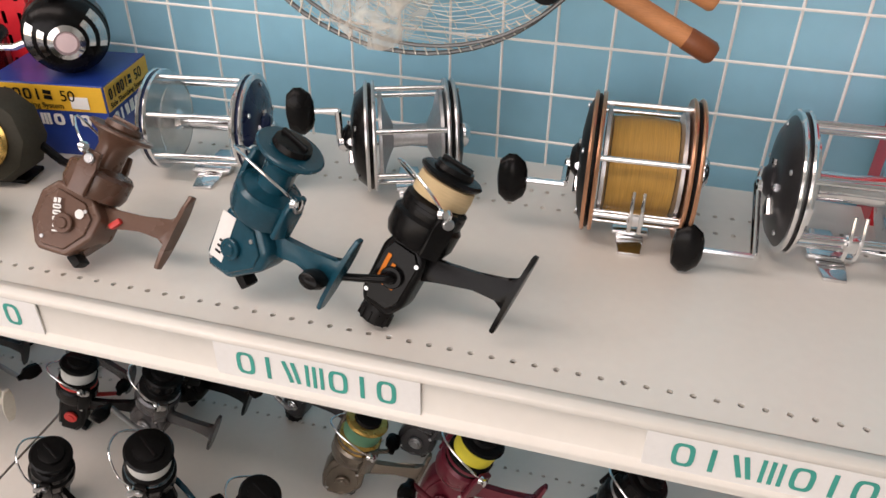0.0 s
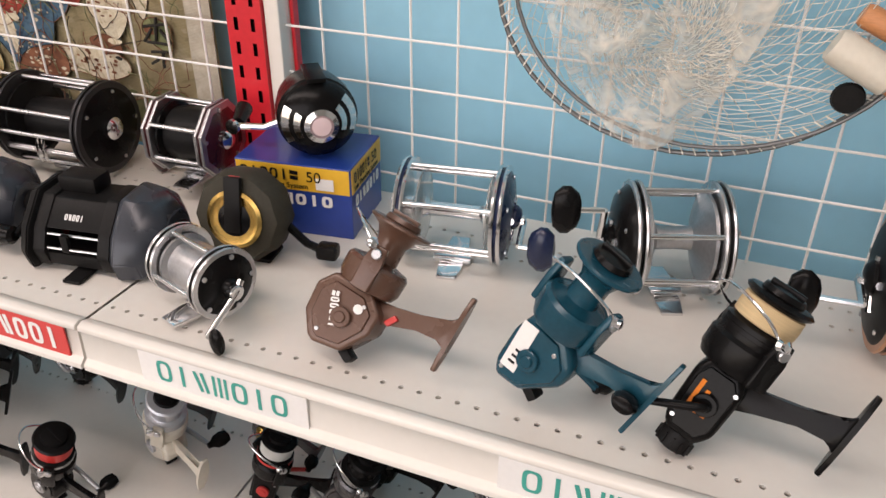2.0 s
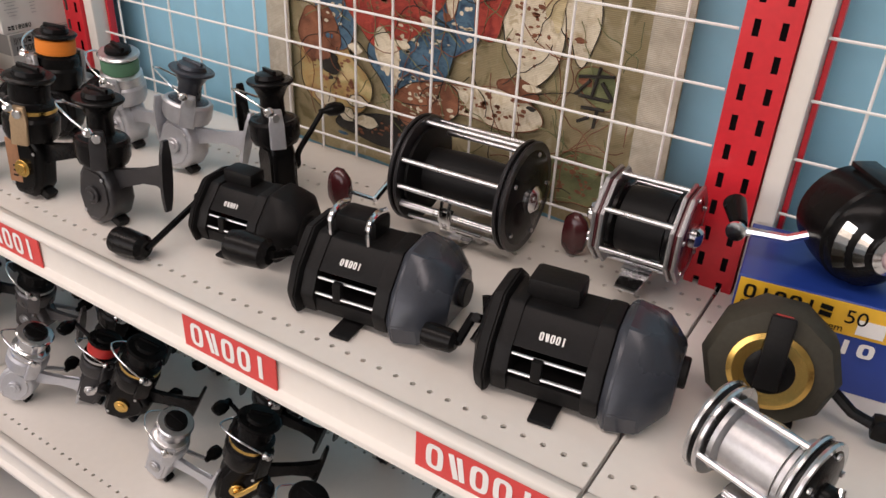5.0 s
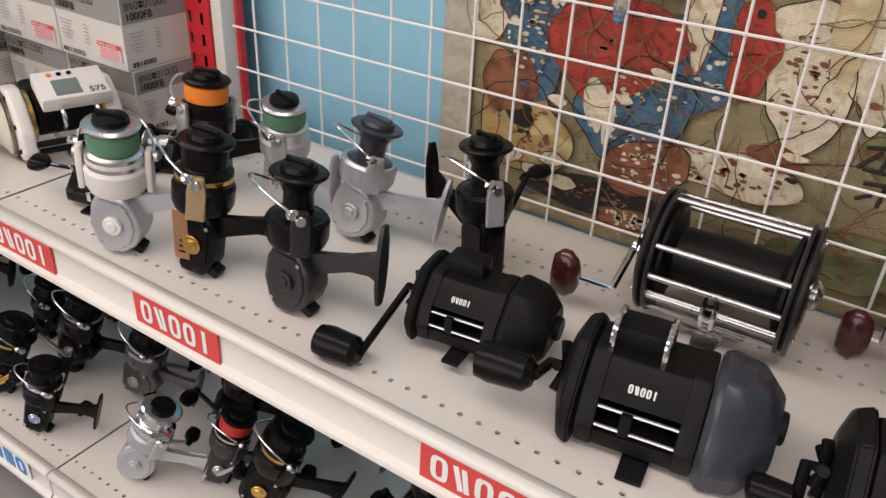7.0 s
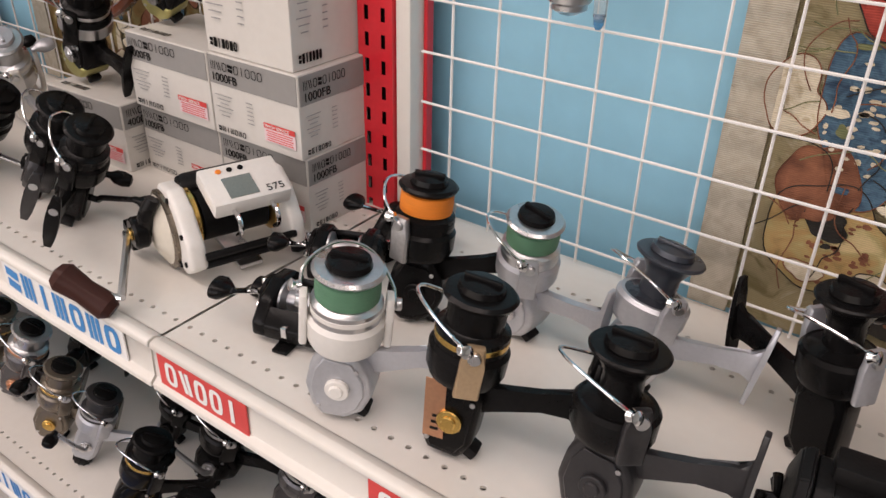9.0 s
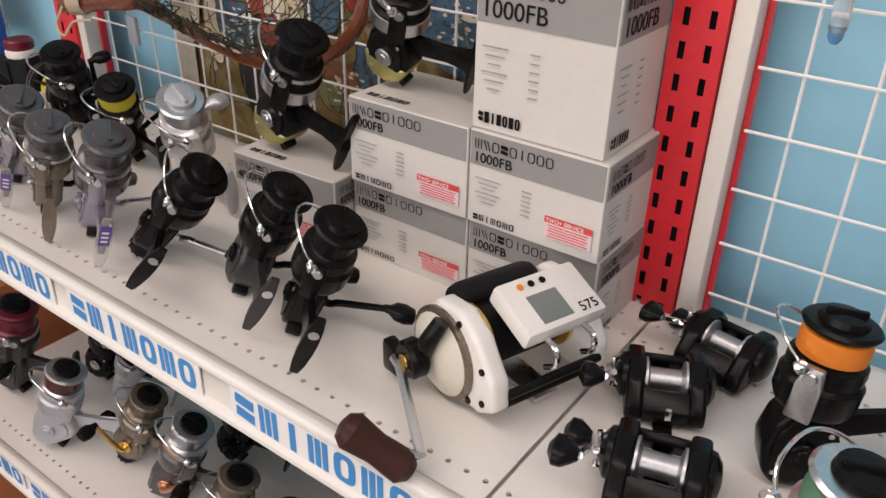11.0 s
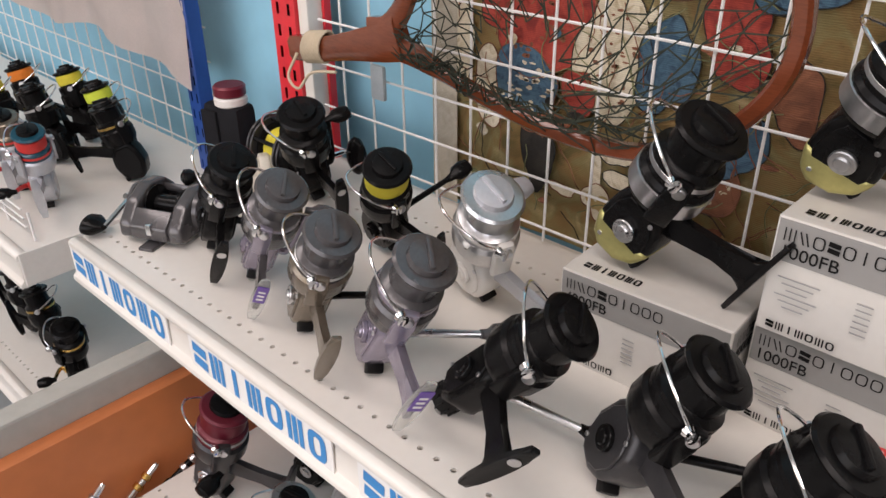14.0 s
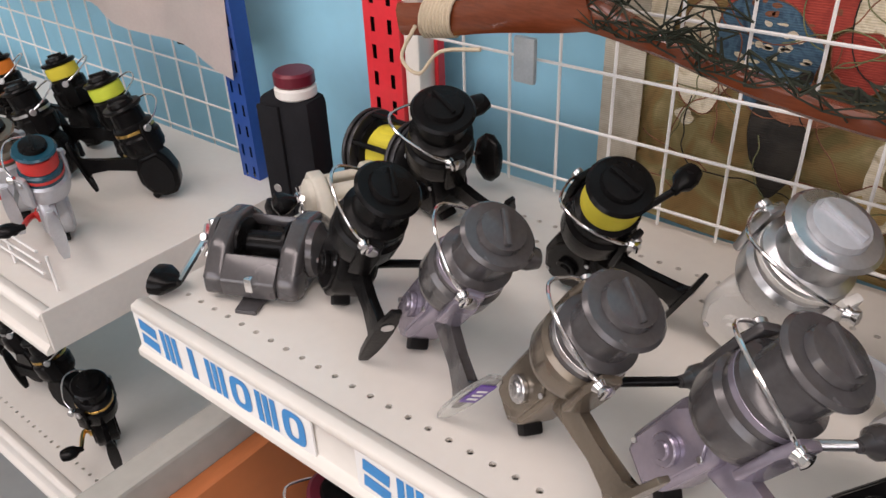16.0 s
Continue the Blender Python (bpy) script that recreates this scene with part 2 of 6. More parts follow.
def prism(bm, outline, h, m=I4, bev=0.002, shrink=1.0, segs=2):
    """An outline in x and y, raised to h and centred on z = 0; shrink narrows both caps."""
    t = bmesh.new()
    a = [t.verts.new((x, y, -h / 2)) for x, y in outline]
    b = [t.verts.new((x, y, h / 2)) for x, y in outline]
    n = len(outline)
    for i in range(n):
        j = (i + 1) % n
        t.faces.new((a[i], a[j], b[j], b[i]))
    t.faces.new(reversed(a))
    t.faces.new(b)
    if bev:
        bmesh.ops.bevel(t, geom=t.edges[:], offset=bev, segments=segs, affect="EDGES", profile=0.6, clamp_overlap=True)
    return merge(bm, t, m)


def tube(bm, pts, r, seg=8, taper=None, closed=False):
    """A round bar along points."""
    pts = [Vector(p) for p in pts]
    n, rings, up = len(pts), [], None
    for i, p in enumerate(pts):
        d = (pts[(i + 1) % n] - pts[i - 1]) if closed else (pts[min(i + 1, n - 1)] - pts[max(i - 1, 0)])
        d = d.normalized() if d.length > 1e-9 else Vector((0, 0, 1))
        up = d.orthogonal().normalized() if up is None else (up - d * up.dot(d))
        up = up.normalized() if up.length > 1e-6 else d.orthogonal().normalized()
        side = d.cross(up)
        rad = r if taper is None else r + (taper - r) * i / max(n - 1, 1)
        rings.append([bm.verts.new(p + rad * (math.cos(a) * up + math.sin(a) * side)) for a in (2 * math.pi * k / seg for k in range(seg))])
    pairs = list(zip(rings, rings[1:])) + ([(rings[-1], rings[0])] if closed else [])
    for a, b in pairs:
        for i in range(seg):
            j = (i + 1) % seg
            bm.faces.new((a[i], a[j], b[j], b[i]))
    if not closed:
        bm.faces.new(reversed(rings[0]))
        bm.faces.new(rings[-1])
    return bm


def curve(pts, n=6):
    """A smooth run through a few points."""
    p = [Vector(q) for q in pts]
    p = [2 * p[0] - p[1]] + p + [2 * p[-1] - p[-2]]
    out = []
    for a, b, c, d in zip(p, p[1:], p[2:], p[3:]):
        for i in range(n):
            t = i / n
            out.append(0.5 * (2 * b + (c - a) * t + (2 * a - 5 * b + 4 * c - d) * t * t + (3 * b - a - 3 * c + d) * t ** 3))
    return out + [p[-2]]


def arc(cx, cy, r, a0, a1, n=10):
    return [(cx + r * math.cos(radians(a0 + (a1 - a0) * i / n)), cy + r * math.sin(radians(a0 + (a1 - a0) * i / n))) for i in range(n + 1)]


def part(name, bm, material, parent=None, label="", smooth=True):
    me = bpy.data.meshes.new(name)
    bmesh.ops.recalc_face_normals(bm, faces=bm.faces[:])
    bm.to_mesh(me)
    bm.free()
    me.materials.append(material)
    if smooth:
        for p in me.polygons:
            p.use_smooth = True
        me.set_sharp_from_angle(angle=radians(38))
    ob = new(name, me)
    ob.parent = parent
    if label:
        ob["label"] = label
    return ob


def B():
    return bmesh.new()


def thing(name, label, category, group=""):
    return tagged(new(name), label, category, group)


def settle(root, m, z):
    """Stand a thing at pose m so that its lowest point rests on height z."""
    low = 1e9
    for o in root.children_recursive:
        if o.data:
            low = min(low, min((m @ v.co).z for v in o.data.vertices))
    root.matrix_world = Matrix.Translation((0, 0, z - low)) @ m


def words(name, text, height, m, material, parent, spread=1.0):
    """Flat lettering, standing in the local x-z plane, facing -y."""
    cu = bpy.data.curves.new(name, "FONT")
    cu.body, cu.size, cu.extrude, cu.space_character = text, height * 1.38, 0.00015, spread
    tmp = new(name, cu)
    me = bpy.data.meshes.new_from_object(tmp.evaluated_get(bpy.context.evaluated_depsgraph_get()))
    bpy.data.objects.remove(tmp)
    me.transform(m @ RX90)
    me.materials.clear()
    me.materials.append(material)
    ob = new(name, me)
    ob.parent = parent
    return ob


def mark(name, kinds, width, height, m, material, parent, weight=0.16):
    """A row of plain printed shapes in the x-z plane, standing in for a maker's mark."""
    bm = B()
    n = len(kinds)
    cw = width / n
    t = weight * height

    def bar(x0, z0, x1, z1, w):
        d = Vector((x1 - x0, 0, z1 - z0)).normalized()
        s = Vector((-d.z, 0, d.x)) * w / 2
        pts = [Vector((x0, 0, z0)) - s, Vector((x0, 0, z0)) + s, Vector((x1, 0, z1)) + s, Vector((x1, 0, z1)) - s]
        bm.faces.new([bm.verts.new(m @ p) for p in pts])

    for i, k in enumerate(kinds):
        x0, x1 = i * cw + cw * 0.1, (i + 1) * cw - cw * 0.1
        xm = (x0 + x1) / 2
        if k == "k":
            rx = (x1 - x0) / 2
            an = np.linspace(0, 360, 25)

            def ring(f, g):
                return [Vector((xm + f * math.copysign(abs(math.cos(radians(a))) ** 0.6, math.cos(radians(a))), 0, height / 2 + g * math.copysign(abs(math.sin(radians(a))) ** 0.6, math.sin(radians(a))))) for a in an]

            o, q = ring(rx, height / 2), ring(rx - t, height / 2 - t * 0.8)
            for c in range(24):
                bm.faces.new([bm.verts.new(m @ p) for p in (o[c], o[c + 1], q[c + 1], q[c])])
        if k == "i":
            bar(xm, 0, xm, height, t)
        if k == "m":
            for xx in (x0 + t / 2, xm, x1 - t / 2):
                bar(xx, 0, xx, height, t * 0.85)
        if k == "x":
            bar(x0 + t / 2, height * 0.97, xm, height * 0.03, t)
            bar(xm + t * 0.4, height * 0.97, x1 - t / 2, height * 0.03, t)
        if k == "e":
            bar(x0, height * 0.78, x1, height * 0.70, height * 0.36)
            bar(x0, height * 0.30, x1, height * 0.22, height * 0.36)
    return part(name, bm, material, parent, smooth=False)


def structure(name, bm, material, label, category, smooth=False):
    return tagged(part(name, bm, material, None, "", smooth), label, category, kind="structure")


# ---- the room ----
def slab(x0, x1, y0, y1, z0, z1, bev=0.0):
    return box(B(), x1 - x0, y1 - y0, z1 - z0, pose((x0 + x1) / 2, (y0 + y1) / 2, z0), bev)


# ceiling and side walls are out of view, assumed to close the room
X0, X1, Y0 = -4.6, 2.6, -2.4
structure("floor", slab(X0, X1, Y0, WALL_Y, -0.1, 0), FLOORM, "grey tiled shop floor", "floor")
structure("ceiling", slab(X0, X1, Y0, WALL_Y, 2.7, 2.8), PLASTER, "white plaster ceiling", "ceiling")
structure("wall_north", slab(X0, X1, WALL_Y, WALL_Y + 0.15, -0.1, 2.8), BLUEWALL, "sky blue painted wall behind the shelving", "wall")
structure("wall_west", slab(X0 - 0.15, X0, Y0 - 0.15, WALL_Y + 0.15, -0.1, 2.8), PLASTER, "white plastered side wall of the shop", "wall")
structure("wall_east", slab(X1, X1 + 0.15, Y0 - 0.15, WALL_Y + 0.15, -0.1, 2.8), PLASTER, "white plastered side wall of the shop", "wall")
# unseen wall; its opening is assumed, sized to frame the soft lamp
bm = B()
for a in ((X0, -3.95, 0, 2.7), (0.75, X1, 0, 2.7), (-3.95, 0.75, 0, 0.85), (-3.95, 0.75, 2.62, 2.7)):
    box(bm, a[1] - a[0], 0.15, a[3] - a[2], pose((a[0] + a[1]) / 2, Y0 - 0.075, a[2]), 0)
structure("wall_south", bm, PLASTER, "unseen white plastered wall with an assumed window opening", "wall")


# ---- shelving ----
def hole_strip(bm, x0, x1, y, z, pitch, r):
    """A strip of sheet metal with a row of punched holes."""
    n = int((x1 - x0) / pitch)
    w, hw = (x1 - x0) / n, 0.008
    for i in range(n):
        cx = x0 + (i + 0.5) * w
        sq, rd, dn = [], [], []
        for k in range(8):
            a = radians(45 * k)
            c, s = math.cos(a), math.sin(a)
            f = 1 / max(abs(c), abs(s))
            sq.append(bm.verts.new((cx + c * f * w / 2, y + s * f * hw, z)))
            rd.append(bm.verts.new((cx + c * r, y + s * r, z)))
            dn.append(bm.verts.new((cx + c * r, y + s * r, z - 0.003)))
        for k in range(8):
            j = (k + 1) % 8
            bm.faces.new((sq[k], sq[j], rd[j], rd[k]))
            bm.faces.new((rd[k], rd[j], dn[j], dn[k]))


def shelf(x0, x1, z, front, back, label, name, rows):
    """A sheet-metal gondola shelf with a rolled front rail, punched rows and a ticket channel."""
    root = tagged(thing(name, label, "shelf"), kind="structure")
    bm = B()
    ys = [front + 0.012]
    for y in rows:
        hole_strip(bm, x0, x1, y, z, 0.0149, 0.0023)
        ys += [y - 0.008, y + 0.008]
    ys.append(back)
    for a, b in zip(ys[::2], ys[1::2]):
        bm.faces.new([bm.verts.new(p) for p in ((x0, a, z), (x1, a, z), (x1, b, z), (x0, b, z))])
    part("deck", bm, WHITE, root, smooth=False)
    part("underside", slab(x0, x1, front + 0.012, back, z - 0.03, z - 0.006), WHITE2, root, smooth=False)
    prof = [(0.0, -0.043), (-0.006, -0.043), (-0.006, -0.037), (0.0, -0.034), (0.001, -0.006), (-0.003, -0.004), (-0.002, 0.001), (0.004, 0.003), (0.012, 0.0), (0.012, -0.043)]
    bm = B()
    prism(bm, [(y, zz) for y, zz in prof], x1 - x0, Matrix(((0, 0, 1, (x0 + x1) / 2), (1, 0, 0, front), (0, 1, 0, z), (0, 0, 0, 1))), 0.0008, segs=1)
    part("front_rail", bm, WHITE, root)
    return root


BAYS = [(UPRIGHTS[i + 1] + 0.0015, UPRIGHTS[i] - 0.0015) for i in range(3)]
for x0, x1 in BAYS + [(0.2365, 1.1)]:
    shelf(x0, x1, SHELF, FRONT, 0.696, "white enamelled steel shelf with punched holes", "display_shelf", (0.404, 0.612, 0.640))
    shelf(x0, x1, LOW, 0.362, 0.696, "white enamelled steel lower shelf with punched holes", "lower_shelf", (0.394, 0.612))
    shelf(x0, x1, 0.33, 0.362, 0.672, "white enamelled steel bottom shelf", "bottom_shelf", (0.394,))


def upright(x, y, w, colour, strip, label, z0=0.0, z1=2.1, deep=0.045):
    """A slotted steel post with two columns of slots and a white edge strip."""
    root = tagged(thing("shelf_upright", label, "upright", "slotted shelf posts"), kind="structure")
    bm = B()
    zs = np.arange(z0, z1, 0.025)
    cols = [-w / 2, -w * 0.30, -w * 0.18, w * 0.18, w * 0.30, w / 2]
    for i, z in enumerate(zs):
        for a, b, slot in zip(cols, cols[1:], (0, 1, 0, 1, 0)):
            parts = [(z, z + 0.025)] if not slot else [(z, z + 0.006), (z + 0.019, z + 0.025)]
            for p, q in parts:
                bm.faces.new([bm.verts.new((x + c, y, h)) for c, h in ((a, p), (b, p), (b, q), (a, q))])
    for sx in (-1, 1):
        bm.faces.new([bm.verts.new(v) for v in ((x + sx * w / 2, y, z0), (x + sx * w / 2, y + deep, z0), (x + sx * w / 2, y + deep, z1), (x + sx * w / 2, y, z1))])
    part("post", bm, colour, root, smooth=False)
    # near-black block stands in for the shade inside the hollow post
    part("post_core", slab(x - w / 2 + 0.002, x + w / 2 - 0.002, y + 0.008, y + deep - 0.001, z0, z1), SLOT_SHADE, root, smooth=False)
    if strip:
        part("edge_strip", slab(x + w / 2 + 0.001, x + w / 2 + 0.018, y + 0.004, y + 0.03, z0, z1, 0.002), WHITE, root, "white edge strip", smooth=False)
        part("side_flange", slab(x + w / 2 + 0.0185, x + w / 2 + 0.023, y + 0.024, y + 0.034, z0, z1, 0.001), RED, root, smooth=False)
    return root


for x in UPRIGHTS:
    upright(x - 0.010, 0.664, 0.042, RED, True, "red enamelled slotted steel shelf post")
upright(-2.619, 0.655, 0.029, BLUEM, False, "blue enamelled slotted steel shelf post", deep=0.02)


def grid_panel(x0, x1, z0, z1, xs, zs, y, pitch, rise=0.0482, name="wire_grid_panel"):
    root = tagged(thing(name, "white plastic-coated wire grid panel on the wall", "grid panel", "wire grids"), kind="structure")
    for x in np.arange(xs, x1, pitch):
        if x > x0:
            part("wire", tube(B(), [(x, y, z0), (x, y, z1)], 0.0014, 6), WIRE, root)
    for z in np.arange(zs, z1, rise):
        part("wire", tube(B(), [(x0, y - 0.0028, z), (x1, y - 0.0028, z)], 0.0014, 6), WIRE, root)
    return root


ZR = 1.0426
grid_panel(-0.612, 0.21, 1.016, 1.62, -0.6195, ZR, GRID_Y, 0.0486)
grid_panel(-1.478, -0.676, 1.016, 1.62, -1.494, 1.035, GRID_Y, 0.0485, 0.049)
grid_panel(-2.360, -1.546, 1.016, 1.62, -2.3725, 1.0315, GRID_Y, 0.0477, 0.0494)
grid_panel(-3.9, -2.637, 0.915, 1.45, -3.9, 0.93, 0.70, 0.048)


# ---- shelf tickets ----
def ticket(x0, w, z, y, card, kinds, ink, label, weight=0.13, pad=0.1, tall=0.0205):
    root = thing("shelf_ticket", label, "label", "shelf tickets")
    part("card", slab(x0, x0 + w, y - 0.0022, y - 0.0006, z - 0.0355, z - 0.0035, 0.0005), card, root, smooth=False)
    mark("print", kinds, w * (1 - 2 * pad), tall, pose(x0 + w * pad, y - 0.0026, z - 0.0195 - tall / 2), ink, root, weight)


for x in (-0.578, -0.272, 0.034):
    ticket(x, 0.156, SHELF, FRONT, PAPER, "kixmkik", INKG, "white paper shelf ticket with sea-green print", 0.16)
for x in (-0.757, -0.988, -1.285, -1.503):
    ticket(x, 0.102, SHELF, FRONT, INKR, "kxkki", PAPER, "red paper shelf ticket with white print", 0.2, 0.07, 0.022)
for x in (-2.39, -2.168, -1.955, -1.733):
    ticket(x, 0.186, SHELF, FRONT, PAPER, "emimkmk", INKB, "white paper shelf ticket with bold blue print", 0.24, 0.02, 0.0265)
for x in (-2.36, -2.16, -1.95, -1.74):
    ticket(x, 0.186, LOW, 0.362, PAPER, "emimkmk", INKB, "white paper shelf ticket with bold blue print", 0.24, 0.02, 0.0265)
for x in (-1.18, -0.95):
    ticket(x, 0.1, LOW, 0.362, INKR, "kxkki", PAPER, "red paper shelf ticket with white print", 0.2, 0.07, 0.022)


# ---- fishing reels ----
def spin_reel(label, at, foot, z=SHELF, size=None, body=BLACK, rotor=None, spool=None, line=None, trim=STEEL, foot_mat=None, style="round",
              rear=False, arm=-1, crank=30, wire=True, knob=BLACK, deck=None, turn=0.0, lean=23.6, plate=None, grip=None, tall=1.0, roll=0.0, spin=40.0, flare=0.0, handle=True, skirt=None, band=None, badge=None, stand=None, reach=0.017, panel=(0.010, 0.034), shell=None, crankmat=None):
    """A spinning reel: spool axis up, its foot out along local +x; it rests on the rear of its body and one end of the foot."""
    rotor, spool, foot_mat = rotor or body, spool or rotor or body, foot_mat or body
    root = thing("spinning_reel", label, "fishing reel", "spinning reels")
    prof = {"hex": [(-0.012, 0.0), (0.012, 0.006), (0.026, 0.030), (0.026, 0.048), (0.012, 0.060), (-0.022, 0.060), (-0.032, 0.045), (-0.030, 0.020), (-0.018, 0.003)],
            "wedge": [(-0.014, 0.0), (0.008, 0.004), (0.030, 0.030), (0.030, 0.046), (0.014, 0.062), (-0.016, 0.062), (-0.022, 0.040), (-0.020, 0.012)],
            "slim": [(-0.012, 0.0), (0.010, 0.0), (0.017, 0.012), (0.018, 0.052), (0.010, 0.062), (-0.013, 0.062), (-0.018, 0.050), (-0.017, 0.010)],
            "round": [(-0.010, 0.0), (0.006, 0.001), (0.018, 0.010), (0.024, 0.026), (0.022, 0.042), (0.012, 0.058), (-0.012, 0.060), (-0.020, 0.046), (-0.023, 0.026), (-0.018, 0.008)]}[style]
    to_xz = Matrix(((1, 0, 0, 0), (0, 0, -1, 0), (0, 1, 0, 0), (0, 0, 0, 1)))
    th = 0.030 if style != "slim" else 0.026
    part("body", prism(B(), prof, th, to_xz, 0.0065, segs=3), body, root)
    # side plates with their screws
    for s in (-1, 1):
        bm = B()
        inner = [(x * 0.78, 0.006 + zz * 0.80) for x, zz in prof]
        prism(bm, inner, 0.0024, pose(0, s * (th / 2 + 0.0006), 0) @ to_xz, 0.0008, segs=1)
        part("side_plate", bm, plate or body, root)
    if skirt:
        low = [(x * 1.04, zz) for x, zz in prof if zz < 0.032]
        part("base_skirt", prism(B(), low, th + 0.004, to_xz, 0.006, segs=3), skirt, root)
    if band:
        part("rotor_band", lathe(B(), [(0.0250, 0.0650), (0.0268, 0.0656), (0.0268, 0.0775 * tall), (0.0250, 0.0781 * tall)], I4, 32), band, root)
    cap = B()
    cyl(cap, 0.0085, 0.004, pose(0.001, -th / 2 - 0.0015, 0.031) @ RX90, 18)
    cyl(cap, 0.005, 0.0055, pose(0.001, -th / 2 - 0.0015, 0.031) @ RX90, 14)
    part("crank_cap", cap, trim, root)
    for px, pz in ((-0.012, 0.012), (0.013, 0.048)):
        part("screw", cyl(B(), 0.0018, 0.0012, pose(px, -th / 2 - 0.0016, pz) @ RX90, 8), STEEL, root)
    if deck:
        part("decal", box(B(), panel[0], 0.0006, panel[1], pose(-0.008, -th / 2 - 0.0022, 0.014, 0, -6)), deck, root, smooth=False)
        for k in range(3):
            part("decal_print", box(B(), 0.0055, 0.0005, 0.0018, pose(-0.008, -th / 2 - 0.0027, 0.020 + 0.005 * k, 0, -6), 0), INKK, root, smooth=False)
    if rear:
        bm = B()
        lathe(bm, [(0.008, -0.014), (0.0115, -0.012), (0.012, -0.004), (0.0105, 0.004)], pose(-0.001, 0, 0), 20)
        for k in range(12):
            box(bm, 0.002, 0.0015, 0.009, pose(-0.001, 0, -0.012) @ pose(0, 0, 0, 0, 0, 30 * k) @ pose(0.012, 0, 0), 0.0003)
        part("drag_dial", bm, BLACKM, root)
    else:
        part("end_stop", box(B(), 0.012, 0.014, 0.008, pose(0.013, 0, 0.001, 0, 25), 0.002), BLACKM, root)
    # rotor with its two arms
    h = tall
    part("rotor", lathe(B(), [(0.013, 0.056), (0.023, 0.060), (0.0255, 0.066), (0.0258, 0.080 * h), (0.0235, 0.083 * h), (0.012, 0.083 * h)], I4, 28), rotor, root)
    sm = pose(0, 0, 0, 0, 0, spin)
    for s in (-1, 1):
        bm = B()
        pts = [(-0.008, 0.060), (0.008, 0.060), (0.0075, 0.084 * h), (0.006, 0.098 * h), (-0.006, 0.098 * h), (-0.0075, 0.084 * h)]
        prism(bm, pts, 0.0052, sm @ pose(0, s * 0.0275, 0) @ to_xz, 0.002)
        a = part("bail_arm", bm, shell or (trim if s < 0 and rotor is not body else rotor), root)
        part("bail_screw", cyl(B(), 0.0042, 0.004, sm @ pose(0, s * 0.029 + (0.002 if s > 0 else 0), 0.091 * h) @ pose(0, 0, 0, 90 if s < 0 else -90), 14), STEEL, a)
    if wire:
        w = curve([(0, -0.031, 0.092 * h), (-0.020, -0.027, 0.106 * h), (-0.036, -0.006, 0.113 * h), (-0.034, 0.016, 0.108 * h), (-0.014, 0.029, 0.097 * h), (0, 0.031, 0.092 * h)], 6)
        part("bail_wire", tube(B(), [sm @ q for q in w], 0.0011, 8), CHROME, root)
        part("line_roller", lathe(B(), [(0.002, 0), (0.0042, 0.001), (0.003, 0.004), (0.0042, 0.007), (0.002, 0.008)], sm @ pose(-0.008, -0.030, 0.096 * h, 70, 0, 20), 14), CHROME, root)
    # spool, its line, lip and drag knob
    sp = part("spool", lathe(B(), [(0.010, 0.080 * h), (0.021, 0.083 * h), (0.0125, 0.086 * h), (0.012, 0.102 * h), (0.017, 0.112 * h), (flare - 0.0004, 0.1165 * h), (flare, 0.118 * h), (flare - 0.0012, 0.1192 * h), (0.012, 0.1198 * h)] if flare else [(0.010, 0.078 * h), (0.0225, 0.080 * h), (0.0235, 0.084 * h), (0.0235, 0.094 * h), (0.0195, 0.096 * h), (0.0185, 0.097 * h), (0.0185, 0.113 * h), (0.0225, 0.1155 * h), (0.0235, 0.1175 * h), (0.0215, 0.1195 * h), (0.012, 0.1205 * h)], I4, 32), spool, root)
    if not flare:
        part("spool_band", lathe(B(), [(0.0232, 0.0868 * h), (0.0238, 0.0872 * h), (0.0238, 0.0905 * h), (0.0232, 0.0909 * h)], I4, 32), trim, sp)
    if line:
        part("wound_line", lathe(B(), [(0.0186, 0.0965 * h), (0.0208, 0.0975 * h), (0.0212, 0.105 * h), (0.0206, 0.1125 * h), (0.0186, 0.1135 * h)], I4, 32), line, sp)
    bm = B()
    lathe(bm, [(0.0135, 0.119 * h), (0.0150, 0.1205 * h), (0.0140, 0.1245 * h), (0.006, 0.126 * h)], I4, 20)
    box(bm, 0.024, 0.004, 0.004, pose(0, 0, 0.1245 * h), 0.001)
    part("drag_knob", bm, knob, root)
    # stem and foot
    web = [(0.014, 0.034), (0.030, 0.043), (0.052, 0.055), (0.070, 0.058), (0.0772, 0.050), (0.0772, 0.082), (0.070, 0.072), (0.050, 0.066), (0.030, 0.060), (0.014, 0.057)]
    part("stem", prism(B(), web, 0.0066, to_xz, 0.0022), foot_mat, root)
    bm = B()
    pr = [(0.033, 0.0036), (0.045, 0.0056), (0.060, 0.0068), (0.074, 0.0068), (0.088, 0.0056), (0.100, 0.0036)]
    ol = [(zz, ww) for zz, ww in pr] + [(zz, -ww) for zz, ww in reversed(pr)]
    prism(bm, ol, 0.0036, Matrix(((0, 0, 1, 0.0785), (0, 1, 0, 0), (1, 0, 0, 0), (0, 0, 0, 1))), 0.0012)
    ft = part("foot", bm, grip or foot_mat, root)
    if badge is PURPLE:
        part("foot_label", box(B(), 0.0008, 0.010, 0.026, pose(0.0809, 0, 0.066), 0.0002), PURPLE, ft, "purple printed label", smooth=False)
